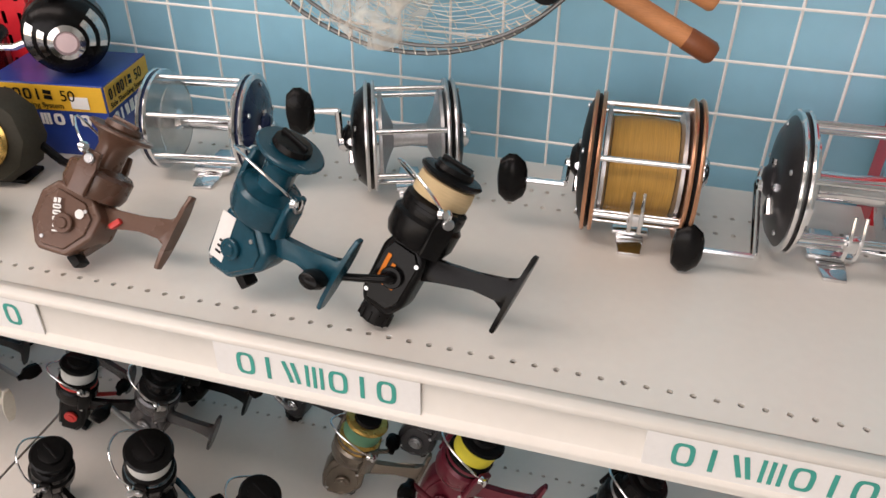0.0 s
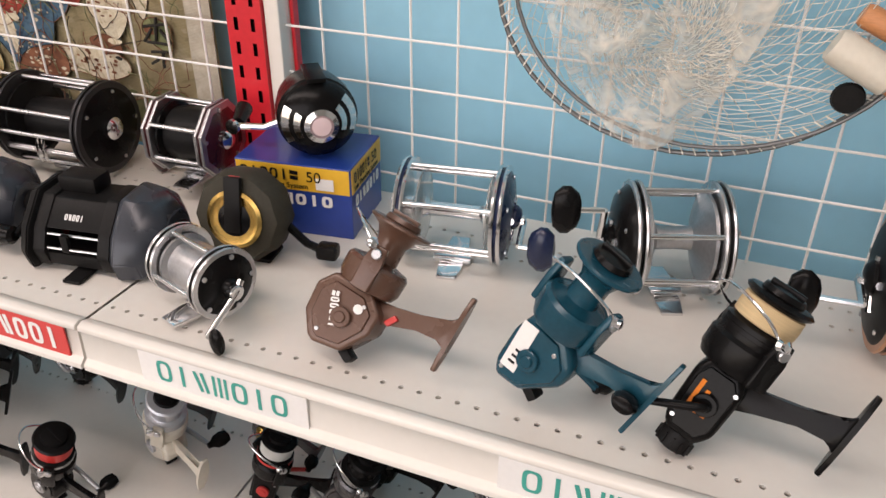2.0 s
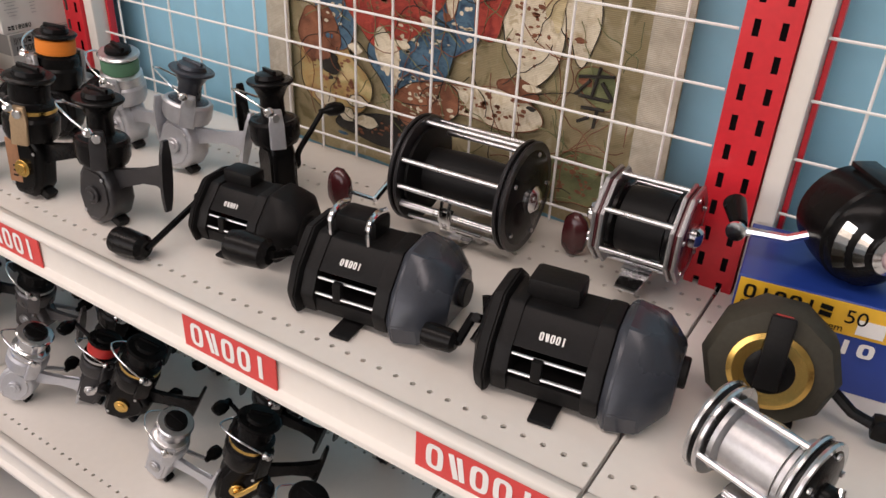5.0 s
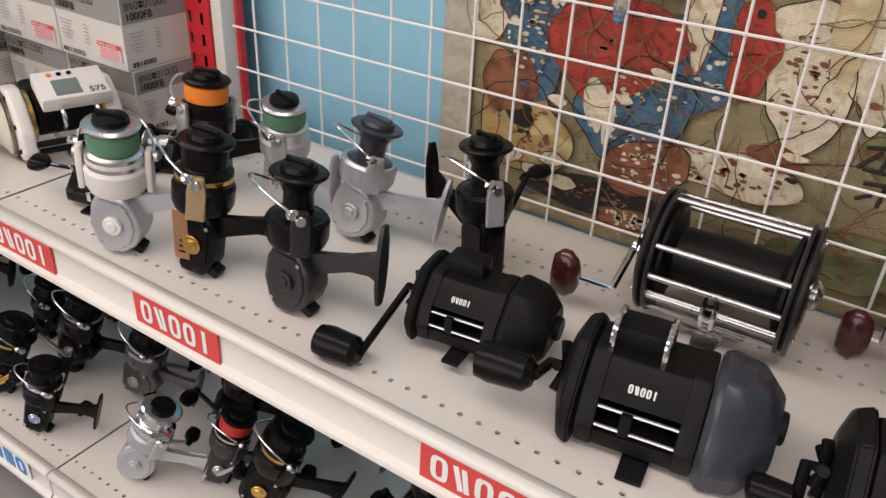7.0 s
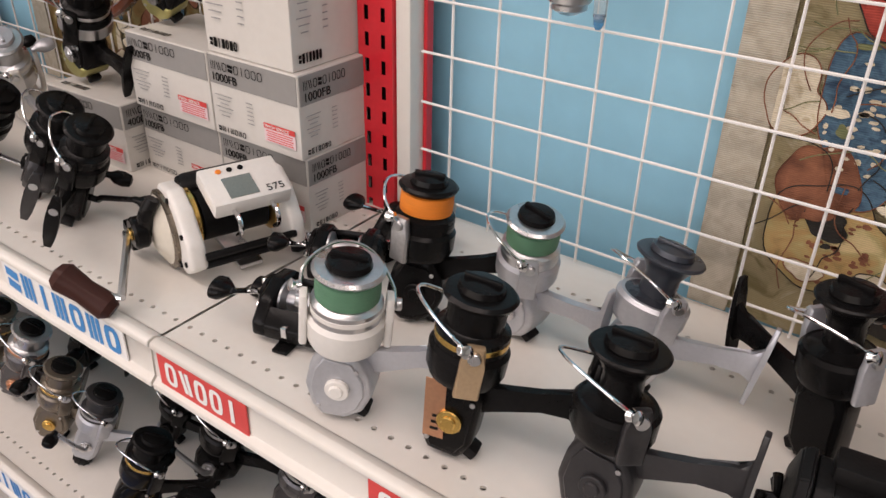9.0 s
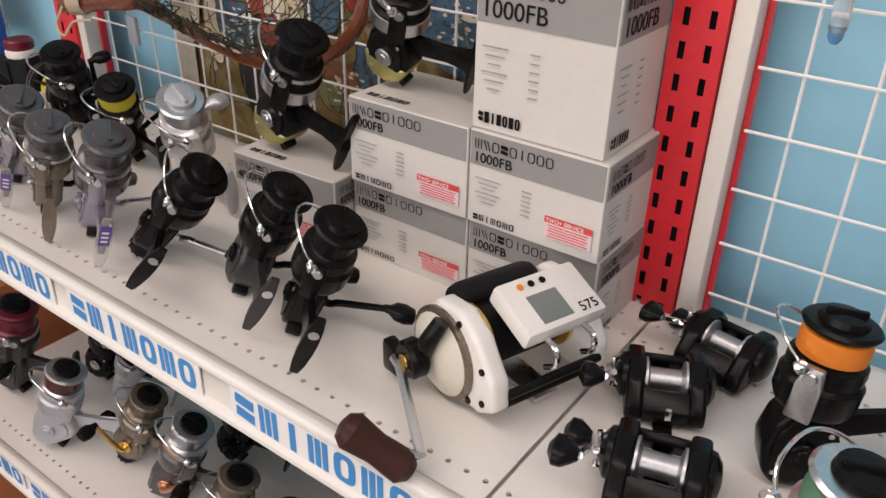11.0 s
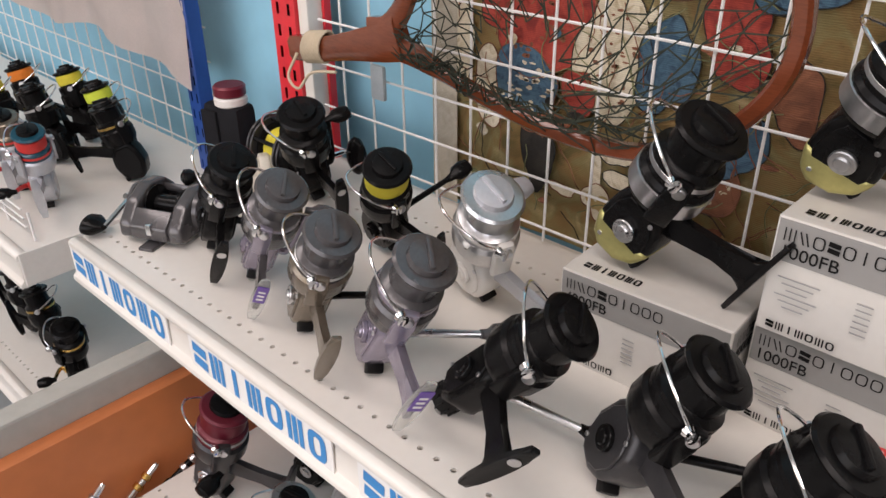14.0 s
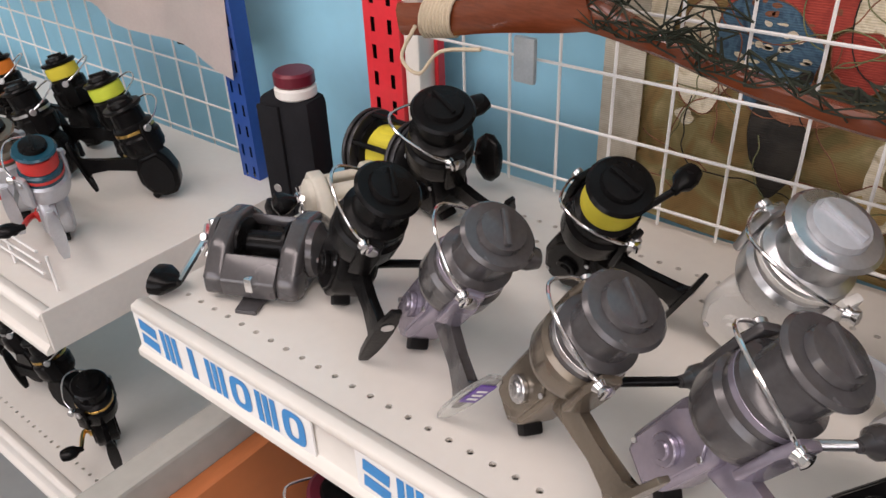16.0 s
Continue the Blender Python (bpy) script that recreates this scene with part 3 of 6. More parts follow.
        for q in range(3):
            part("label_print", box(B(), 0.0004, 0.006, 0.0022, pose(0.0815, 0, 0.071 + 0.006 * q), 0), PAPER, ft, smooth=False)
    elif badge:
        part("foot_badge", lathe(B(), [(0.0026, 0), (0.0042, 0), (0.0044, 0.0006), (0.0026, 0.0006)], pose(0.0804, 0, 0.082) @ RY90, 16), badge, ft)
    # crank and knob
    if handle:
        s = arm
        hub = Vector((0.001, s * (th / 2 + 0.002), 0.031))
        ca, sa = math.cos(radians(crank)), math.sin(radians(crank))
        e1 = hub + Vector((0.012 * ca, s * 0.012, 0.012 * sa))
        e2 = hub + Vector((0.046 * ca, s * reach, 0.046 * sa))
        hd = part("handle_arm", tube(B(), curve([hub, hub + Vector((0, s * 0.008, 0)), e1, (e1 + e2) / 2, e2], 4), 0.0036, 10, 0.0028), crankmat or trim, root)
        k = pose(*e2) @ pose(0, 0, 0, -90 * s)
        part("handle_knob", lathe(B(), [(0.0035, -0.003), (0.0045, 0.003), (0.0085, 0.008), (0.0095, 0.016), (0.0075, 0.024), (0.003, 0.026)], k @ pose(0, 0, 0) @ Matrix.Diagonal((1, 0.72, 1, 1)), 14), knob, hd)
    if stand:
        px, py, ax, ay, az, s0, fx, fz = stand
        settle(root, pose(px, py, 0, ax, ay, az) @ Matrix.Diagonal((s0 * fx, s0 * 0.95, s0 * fz, 1)), z)
        return root
    d = Vector(foot) - Vector(at)
    s0 = size or d.length / 0.085
    yaw = math.degrees(math.atan2(d.y, d.x)) + turn
    settle(root, pose(at[0], at[1], 0, 0, 0, yaw) @ pose(0, 0, 0, 0, lean) @ pose(0, 0, 0, roll) @ Matrix.Diagonal((s0, s0 * 0.95, s0, 1)), z)
    return root


def drum_reel(label, left, right, rad, z=SHELF, plate=BLACK, ring=CHROME, spool=CHROME, line=None, posts=CHROME, side=1, crank=(40, 0.05), knob=BLACK,
              guide=False, width=None, hollow=False, hexed=False, clampfoot=True, star=True, dome=0.3, lift=0.0, cap=CHROME, ks=1.0, reach=0.0, fill=0.72, pillars=(30, 90, 150, 205, 262, 325)):
    """A revolving-drum sea reel: two round side plates joined by pillars, a spool between, a crank on one side."""
    root = thing("trolling_reel", label, "fishing reel", "drum reels")
    a, b = Vector(left), Vector(right)
    w = width or (b - a).length
    c = (a + b) / 2
    seg = 8 if hexed else 40
    for s in (-1, 1):
        m = pose(s * w / 2, 0, 0) @ (RY90 if s > 0 else pose(0, 0, 0, 0, -90))
        if hexed:
            m = m @ pose(0, 0, 0, 0, 0, 22.5)
        dm = dome if s == side else dome * 0.5
        sd = part("side_plate", lathe(B(), [(rad * 0.95, 0.002), (rad * 0.985, 0.004), (rad * 0.97, 0.007), (rad * 0.80, 0.008 + rad * dm * 0.35), (rad * 0.45, 0.009 + rad * dm * 0.5), (0.004, 0.0095 + rad * dm * 0.52)], m, seg), plate, root)
        bm = B()
        for zz in (-0.001, 0.0055):
            lathe(bm, [(rad * 0.90, zz), (rad * 1.01, zz), (rad * 1.03, zz + 0.0016), (rad * 1.01, zz + 0.0032), (rad * 0.90, zz + 0.0032)], m, seg)
        part("rim_ring", bm, ring, sd)
        part("bearing_cap", lathe(B(), [(rad * 0.24, 0.008 + rad * dm * 0.4), (rad * 0.25, 0.012 + rad * dm * 0.5), (rad * 0.17, 0.016 + rad * dm * 0.5), (0.003, 0.017 + rad * dm * 0.5)], m, 18), cap if s != side else plate, sd)
        for k in range(5):
            an = radians(72 * k + 18)
            part("screw", cyl(B(), 0.0022, 0.0016, m @ pose(rad * 0.80 * math.cos(an), rad * 0.80 * math.sin(an), 0.008 + rad * dm * 0.33), 8), STEEL, sd)
    for an in pillars:
        y, zz = rad * 0.93 * math.cos(radians(an)), rad * 0.93 * math.sin(radians(an))
        part("pillar", tube(B(), [(-w / 2, y, zz), (w / 2, y, zz)], 0.0024, 10), posts, root)
    sp = [(rad * 0.82, -w / 2 + 0.003), (rad * 0.82, -w / 2 + 0.006), (rad * 0.5, -w / 2 + 0.010), (rad * 0.22, -w / 2 + 0.016),
          (rad * 0.2, 0), (rad * 0.22, w / 2 - 0.016), (rad * 0.5, w / 2 - 0.010), (rad * 0.82, w / 2 - 0.006), (rad * 0.82, w / 2 - 0.003)]
    s0 = part("spool", lathe(B(), sp if not hollow else [(rad * 0.2, -w / 2), (rad * 0.22, -w / 2 + 0.012), (rad * 0.14, -w / 2 + 0.016), (rad * 0.14, w / 2 - 0.016), (rad * 0.22, w / 2 - 0.012), (rad * 0.2, w / 2)], RY90, 32), spool, root)
    if hollow:
        for s in (-1, 1):
            part("spool_flange", lathe(B(), [(rad * 0.3, 0), (rad * 0.78, 0.001), (rad * 0.8, 0.003), (rad * 0.3, 0.003)], pose(s * (w / 2 - 0.008), 0, 0) @ RY90, 32), CLEARP, s0)
    if line:
        part("wound_line", lathe(B(), [(rad * 0.3, -w / 2 + 0.009), (rad * (fill - 0.04), -w / 2 + 0.0085), (rad * fill, 0), (rad * (fill - 0.04), w / 2 - 0.0085), (rad * 0.3, w / 2 - 0.009)], RY90, 32), line, s0)
    if guide:
        bm = B()
        tube(bm, [(-w / 2, -rad * 0.80, -rad * 0.38), (w / 2, -rad * 0.80, -rad * 0.38)], 0.003, 10)
        part("guide_bar", bm, posts, root)
        bm = B()
        for o in (-0.004, 0.004):
            tube(bm, curve([(o, -rad * 0.86, -rad * 0.62), (o, -rad * 0.92, -rad * 0.35), (o, -rad * 0.84, rad * 0.02)], 4), 0.0016, 8)
        box(bm, 0.013, 0.009, 0.012, pose(0, -rad * 0.84, -rad * 0.5), 0.002)
        part("line_guide", bm, CHROME, root)
    # reel seat
    bm = B()
    box(bm, w * 0.45, 0.026, 0.004, pose(0, 0, -rad * 1.09), 0.0012)
    prism(bm, [(-0.038, 0.009), (-0.02, 0.011), (0.02, 0.011), (0.038, 0.009), (0.038, -0.009), (0.02, -0.011), (-0.02, -0.011), (-0.038, -0.009)], 0.003, pose(0, 0, -rad * 1.12, 0, 0, 90), 0.001)
    part("reel_seat", bm, posts if clampfoot else BLACKM, root)
    # crank on one side
    x = side * (w / 2 + 0.010 + rad * dome * 0.55)
    hub = Vector((x, 0, -rad * 0.1))
    if star:
        bm = B()
        for k in range(5):
            an = radians(72 * k + 10)
            tube(bm, [hub - Vector((side * 0.002, 0, 0)), hub + Vector((-side * 0.002, rad * 0.42 * math.cos(an), rad * 0.42 * math.sin(an)))], 0.0028, 8, 0.0034)
        part("star_drag", bm, CHROME, root)
    part("crank_hub", cyl(B(), 0.007, 0.014, pose(x - side * 0.004, 0, -rad * 0.1) @ (RY90 if side > 0 else pose(0, 0, 0, 0, -90)), 16), CHROME, root)
    an, ln = crank
    tip = hub + Vector((side * 0.008, ln * math.cos(radians(an)), ln * math.sin(radians(an))))
    bm = B()
    tube(bm, [hub + Vector((side * 0.006, 0, 0)) - (tip - hub) * 0.25, hub + Vector((side * 0.008, 0, 0)), tip], 0.0034, 10, 0.0030)
    ca = part("crank_arm", bm, CHROME, root)
    part("knob_shaft", tube(B(), [tip, tip + Vector((side * (0.016 + reach), 0, 0))], 0.0026, 8), CHROME, ca)
    part("crank_knob", lathe(B(), [(0.005, 0.010), (0.009, 0.013), (0.0125, 0.022), (0.0125, 0.030), (0.009, 0.038), (0.003, 0.040)],
                             Matrix.Translation(tip + Vector((side * reach, 0, 0))) @ (RY90 if side > 0 else pose(0, 0, 0, 0, -90)) @ Matrix.Diagonal((1.75 * ks, 0.72 * ks, 0.8 * ks, 1)), 18), knob, ca)
    yaw = math.degrees(math.atan2(b.y - a.y, b.x - a.x))
    settle(root, pose(c.x, c.y, 0, 0, 0, yaw), z + lift)
    return root


def boat_reel(label, left, right, z=SHELF, plate=SMOKE, size=1.0, loops=True, accent=None, crank=(200, 0.024), grip=1.0):
    """A faceted lever-wound boat reel with a hooded frame, chrome line bars and a tapering side housing."""
    root = thing("boat_reel", label, "fishing reel", "hooded boat reels")
    a, b = Vector(left), Vector(right)
    w = 0.072
    sec = [(-0.036, 0.002), (0.032, 0.0), (0.040, 0.018), (0.034, 0.046), (0.018, 0.059), (-0.012, 0.058), (-0.033, 0.036), (-0.041, 0.018)]
    to_x = Matrix(((0, 0, 1, 0), (1, 0, 0, 0), (0, 1, 0, 0), (0, 0, 0, 1)))
    for s in (-1, 1):
        part("frame_cheek", prism(B(), sec, 0.012, pose(s * (w / 2 - 0.006), 0, 0) @ to_x, 0.003), BLACKM, root)
    part("hood", prism(B(), [(-0.031, 0.036), (-0.012, 0.0555), (0.020, 0.0565), (0.033, 0.043), (0.036, 0.016), (0.030, 0.014), (0.028, 0.040), (0.016, 0.051), (-0.010, 0.050), (-0.026, 0.034)], w - 0.013, to_x, 0.0015), BLACKM, root)
    part("base_bar", prism(B(), [(-0.036, 0.004), (0.030, 0.002), (0.030, 0.008), (-0.037, 0.016)], w - 0.013, to_x, 0.0015), BLACKM, root)
    part("spool", lathe(B(), [(0.022, -0.028), (0.022, -0.025), (0.010, -0.022), (0.010, 0.022), (0.022, 0.025), (0.022, 0.028)], pose(0, 0.002, 0.029) @ RY90, 28), BURG, root)
    for zz in (0.020, 0.031):
        part("line_bar", tube(B(), [(-w / 2 + 0.006, -0.036 + (zz - 0.02) * 0.4, zz), (w / 2 - 0.006, -0.036 + (zz - 0.02) * 0.4, zz)], 0.0012, 8), STEEL, root)
    part("line_guide", box(B(), 0.007, 0.005, 0.016, pose(-0.006, -0.035, 0.017), 0.001), BLACKM, root)
    # tapering housings
    for s, dep in ((1, 0.040), (-1, 0.016)):
        t = B()
        o = [(y * 0.98, zz) for y, zz in sec]
        rings = []
        for f, k in ((0, 1.02), (0.12, 1.13), (0.62, 1.04), (1.0, 0.60)):
            rings.append([t.verts.new((s * (w / 2 + 0.0005 + dep * f), 0.001 + (y - 0.001) * k, 0.028 + (zz - 0.028) * k)) for y, zz in o])
        for p, q in zip(rings, rings[1:]):
            for i in range(8):
                j = (i + 1) % 8
                t.faces.new((p[i], p[j], q[j], q[i]))
        t.faces.new(rings[0])
        t.faces.new(rings[-1])
        bmesh.ops.recalc_face_normals(t, faces=t.faces[:])
        bmesh.ops.bevel(t, geom=t.edges[:], offset=0.0012, segments=2, affect="EDGES")
        hs = part("side_housing", t, plate if s > 0 else BLACKM, root)
        if s > 0:
            part("tension_dial", cyl(B(), 0.0105, 0.006, pose(w / 2 + dep * 0.98, 0.004, 0.028) @ RY90, 20), BLACKM, hs)
            for y, zz in ((-0.02, 0.045), (0.018, 0.048), (-0.026, 0.012)):
                part("screw", cyl(B(), 0.0022, 0.003, pose(w / 2 + dep * 0.52, y, zz) @ RY90, 8), INKK, hs)
            if accent:
                part("accent_stripe", box(B(), 0.026, 0.0008, 0.004, pose(w / 2 + dep * 0.55, -0.0335, 0.016, 0, 0, 22), 0), accent, hs, smooth=False)
                part("accent_stripe", box(B(), 0.024, 0.0008, 0.0025, pose(w / 2 + dep * 0.57, -0.0330, 0.011, 0, 0, 22), 0), GOLD, hs, smooth=False)
    mark("print", "kxkki", 0.018, 0.0055, pose(-0.010, -0.0262, 0.0425, -45), PAPER, root, 0.2)
    part("thumb_block", box(B(), 0.036, 0.024, 0.016, pose(-0.010, 0.010, 0.054), 0.004), BLACKM, root)
    if loops:
        for x in (-0.026, 0.006):
            part("clamp_loop", tube(B(), curve([(x, -0.010, 0.054), (x, -0.010, 0.070), (x, 0.002, 0.076), (x, 0.016, 0.073)], 5), 0.0022, 8), CHROME, root)
    part("reel_seat", prism(B(), [(-0.008, -0.052), (0.008, -0.052), (0.010, 0.04), (-0.010, 0.04)], 0.003, pose(0.004, 0, -0.001), 0.001), BLACKM, root)
    hub = Vector((-w / 2 - 0.018, 0, 0.026))
    an, ln = crank
    tip = hub + Vector((-0.012, ln * math.cos(radians(an)), ln * math.sin(radians(an))))
    bm = B()
    for k in range(5):
        q = radians(72 * k)
        tube(bm, [hub, hub + Vector((-0.003, 0.017 * math.cos(q), 0.017 * math.sin(q)))], 0.0025, 8, 0.0035)
    part("star_drag", bm, BLACK, root)
    ca = part("crank_arm", tube(B(), [hub, hub + Vector((-0.010, 0, 0)), tip], 0.0036, 8), BLACK, root)
    part("crank_knob", lathe(B(), [(0.005, 0), (0.008, 0.003), (0.009, 0.018), (0.008, 0.024), (0.003, 0.026)], Matrix.Translation(tip) @ pose(0, 0, 0, 0, -90) @ Matrix.Scale(grip, 4), 18), BLACK, ca)
    c = (a + b) / 2
    yaw = math.degrees(math.atan2(b.y - a.y, b.x - a.x))
    settle(root, pose(c.x, c.y, 0, 0, 0, yaw) @ Matrix.Scale(size, 4), z)
    return root


def bait_reel(label, at, yaw, z=SHELF, col=BLACK, spool=DULL, size=1.0, crank=150, side=-1, line=None, trim=CHROME, knobs=2):
    """A low-profile casting reel: two rounded cheeks, a thumb bar, a small spool and a double-knobbed crank."""
    root = thing("casting_reel", label, "fishing reel", "casting reels")
    ol = [(-0.036, 0.004), (-0.026, 0.0), (0.024, 0.001), (0.034, 0.012), (0.033, 0.026), (0.020, 0.038), (0.0, 0.041), (-0.020, 0.032), (-0.035, 0.016)]
    to_x = Matrix(((0, 0, 1, 0), (1, 0, 0, 0), (0, 1, 0, 0), (0, 0, 0, 1)))
    for s in (-1, 1):
        ck = part("cheek", prism(B(), ol, 0.014, pose(s * 0.024, 0, 0) @ to_x, 0.0045, segs=3), col, root)
        part("cheek_dome", lathe(B(), [(0.019, 0), (0.018, 0.004), (0.012, 0.008), (0.004, 0.0095)], pose(s * 0.0305, 0.002, 0.020) @ (RY90 if s > 0 else pose(0, 0, 0, 0, -90)), 24), col, ck)
    part("nose", prism(B(), [(-0.036, 0.004), (-0.037, 0.016), (-0.024, 0.028), (-0.018, 0.024), (-0.024, 0.006)], 0.036, to_x, 0.002), col, root)
    part("thumb_bar", prism(B(), [(0.016, 0.034), (0.030, 0.024), (0.033, 0.012), (0.026, 0.010), (0.014, 0.028)], 0.036, to_x, 0.002), col, root)
    sp = part("spool", lathe(B(), [(0.0165, -0.0165), (0.0165, -0.0145), (0.009, -0.012), (0.009, 0.012), (0.0165, 0.0145), (0.0165, 0.0165)], pose(0, 0, 0.021) @ RY90, 28), spool, root)
    if line:
        part("wound_line", lathe(B(), [(0.009, -0.0125), (0.0142, -0.012), (0.0146, 0.012), (0.009, 0.0125)], pose(0, 0, 0.021) @ RY90, 28), line, sp)
    part("line_guide", box(B(), 0.005, 0.005, 0.010, pose(0.002, -0.036, 0.010), 0.001), trim, root)
    part("reel_foot", prism(B(), [(-0.007, -0.044), (0.007, -0.044), (0.009, 0.0), (0.007, 0.040), (-0.007, 0.040), (-0.009, 0.0)], 0.003, pose(0, 0, -0.001), 0.001), col, root)
    hub = Vector((side * 0.039, 0.002, 0.020))
    an = radians(crank)
    dr = Vector((0, math.cos(an), math.sin(an)))
    bm = B()
    for k in range(5):
        q = radians(72 * k)
        tube(bm, [hub, hub + Vector((side * 0.002, 0.013 * math.cos(q), 0.013 * math.sin(q)))], 0.002, 8, 0.0026)
    part("star_drag", bm, trim, root)
    a0, a1 = hub - dr * (0.030 if knobs == 2 else 0.01) + Vector((side * 0.010, 0, 0)), hub + dr * 0.036 + Vector((side * 0.010, 0, 0))
    ca = part("crank_arm", tube(B(), [a0, hub + Vector((side * 0.007, 0, 0)), a1], 0.0026, 8), trim, root)
    for p in ((a0, a1) if knobs == 2 else (a1,)):
        part("crank_knob", lathe(B(), [(0.003, 0), (0.0055, 0.004), (0.0085, 0.010), (0.0085, 0.016), (0.003, 0.020)], Matrix.Translation(p) @ pose(0, 0, 0, 0, 90 * side) @ Matrix.Diagonal((1.0, 1.5, 1, 1)), 14), BLACK, ca)
    settle(root, pose(at[0], at[1], 0, 0, 0, yaw) @ Matrix.Scale(size, 4), z)
    return root


# ---- first bay: sea reels and older spinning reels ----
r = spin_reel("brown enamelled spinning reel with white print", (-0.412, 0.412), (-0.330, 0.416), lean=25, flare=0.026, spin=10, body=BROWN, trim=BROWN, style="hex", knob=BROWN, crank=200, arm=1, stand=(-0.422, 0.409, -37, 15, -11, 0.98, 1.02, 0.94))
mark("print", "ekkkei", 0.030, 0.0075, pose(-0.016, -0.0195, 0.046, 0, 66), PAPER, r, 0.2)
part("round_badge", lathe(B(), [(0.0036, 0), (0.0040, 0.0008), (0.0030, 0.0009)], pose(0.010, -0.0175, 0.044) @ RX90, 20), PAPER, r)
part("anti_reverse_lever", box(B(), 0.005, 0.006, 0.011, pose(0.030, -0.004, 0.044, 0, 30), 0.0015), REDLINE, r)
r = spin_reel("dark teal enamelled spinning reel with silver side panel", (-0.266, 0.418), (-0.188, 0.395), lean=28, flare=0.026, spin=75, body=TEAL, trim=TEAL, style="wedge", arm=1, crank=-20, deck=PAPER, stand=(-0.276, 0.415, -15, 24, -20, 0.98, 0.97, 1.00), panel=(0.013, 0.040), reach=0.03)
r = spin_reel("black rear-drag spinning reel with orange print and tan line", (-0.158, 0.407), (-0.075, 0.414), body=BLACK, style="slim", rear=True, line=TAN, trim=BLACK, spool=BLACK, crank=-150, stand=(-0.160, 0.418, -25, 18, -15, 0.98, 1.01, 0.95))
for k in range(3):
    part("orange_print", box(B(), 0.003, 0.0006, 0.024 - 0.005 * k, pose(-0.008 + 0.006 * k, -0.0158, 0.022), 0), ORANGE, r, smooth=False)
drum_reel("chrome sea reel with clear spool and navy side plate", (-0.430, 0.585), (-0.352, 0.598), 0.045, plate=NAVY, hollow=True, side=1, crank=(195, 0.032), knob=NAVY, guide=False, dome=0.25)
drum_reel("black and silver sea reel with empty spool", (-0.228, 0.600), (-0.170, 0.622), 0.048, plate=BLACK, ring=STEEL, spool=DULL, side=-1, reach=0.012, crank=(105, 0.036), dome=0.5)
drum_reel("black sea reel wound with ochre line, copper rims", (-0.030, 0.592), (0.038, 0.596), 0.056, plate=BLACKM, ring=COPPER, spool=DULL, line=OCHRE, side=-1, reach=0.022, crank=(185, 0.030), guide=True, dome=0.22)
drum_reel("chrome sea reel with dark side plates", (0.124, 0.600), (0.204, 0.604), 0.056, plate=DKGREY, ring=CHROME, spool=CHROME, side=-1, reach=0.03, crank=(215, 0.062), guide=True, dome=0.3)
drum_reel("small black reel with polished open spool", (-0.578, 0.440), (-0.530, 0.424), 0.030, plate=BLACK, ring=STEEL, spool=DULL, line=DULL, side=1, crank=(-140, 0.040), dome=0.2, star=False, ks=0.55, pillars=(100, 185, 345))


def wide_gold_reel():
    root = thing("gold_faced_reel", "dark olive side-winding reel with gold ring", "fishing reel")
    m = pose(0, 0, 0.045, 78, 0, 0)
    part("housing", lathe(B(), [(0.030, -0.022), (0.043, -0.016), (0.045, 0.006), (0.040, 0.016), (0.026, 0.018)], m, 10), mat("olive_black_plastic", (0.045, 0.042, 0.032), 0.55, 0, 0.2, 40, 0.2), root)
    part("gold_ring", lathe(B(), [(0.019, 0.0175), (0.0265, 0.0175), (0.0270, 0.0200), (0.0235, 0.0215), (0.019, 0.020)], m, 36), GOLD, root)
    part("spool_core", lathe(B(), [(0.016, 0.015), (0.016, 0.020), (0.008, 0.022), (0.003, 0.022)], m, 24), BLACK, root)
    part("red_latch", box(B(), 0.011, 0.016, 0.006, m @ pose(0, 0.032, 0.017), 0.001), REDLINE, root)
    part("bridge", box(B(), 0.016, 0.052, 0.006, m @ pose(0, 0.014, 0.0185), 0.002), BLACKM, root)
    part("crank_arm", tube(B(), [(0.03, 0.01, 0.04), (0.058, 0.004, 0.020), (0.072, 0.0, 0.018)], 0.004, 8), BLACK, root)
    part("crank_knob", box(B(), 0.020, 0.016, 0.014, pose(0.080, 0, 0.010), 0.004), BLACK, root)
    part("reel_foot", box(B(), 0.05, 0.03, 0.004, pose(0, 0.006, 0), 0.001), BLACKM, root)
    settle(root, pose(-0.572, 0.522, 0, 0, 0, 8), SHELF)


wide_gold_reel()


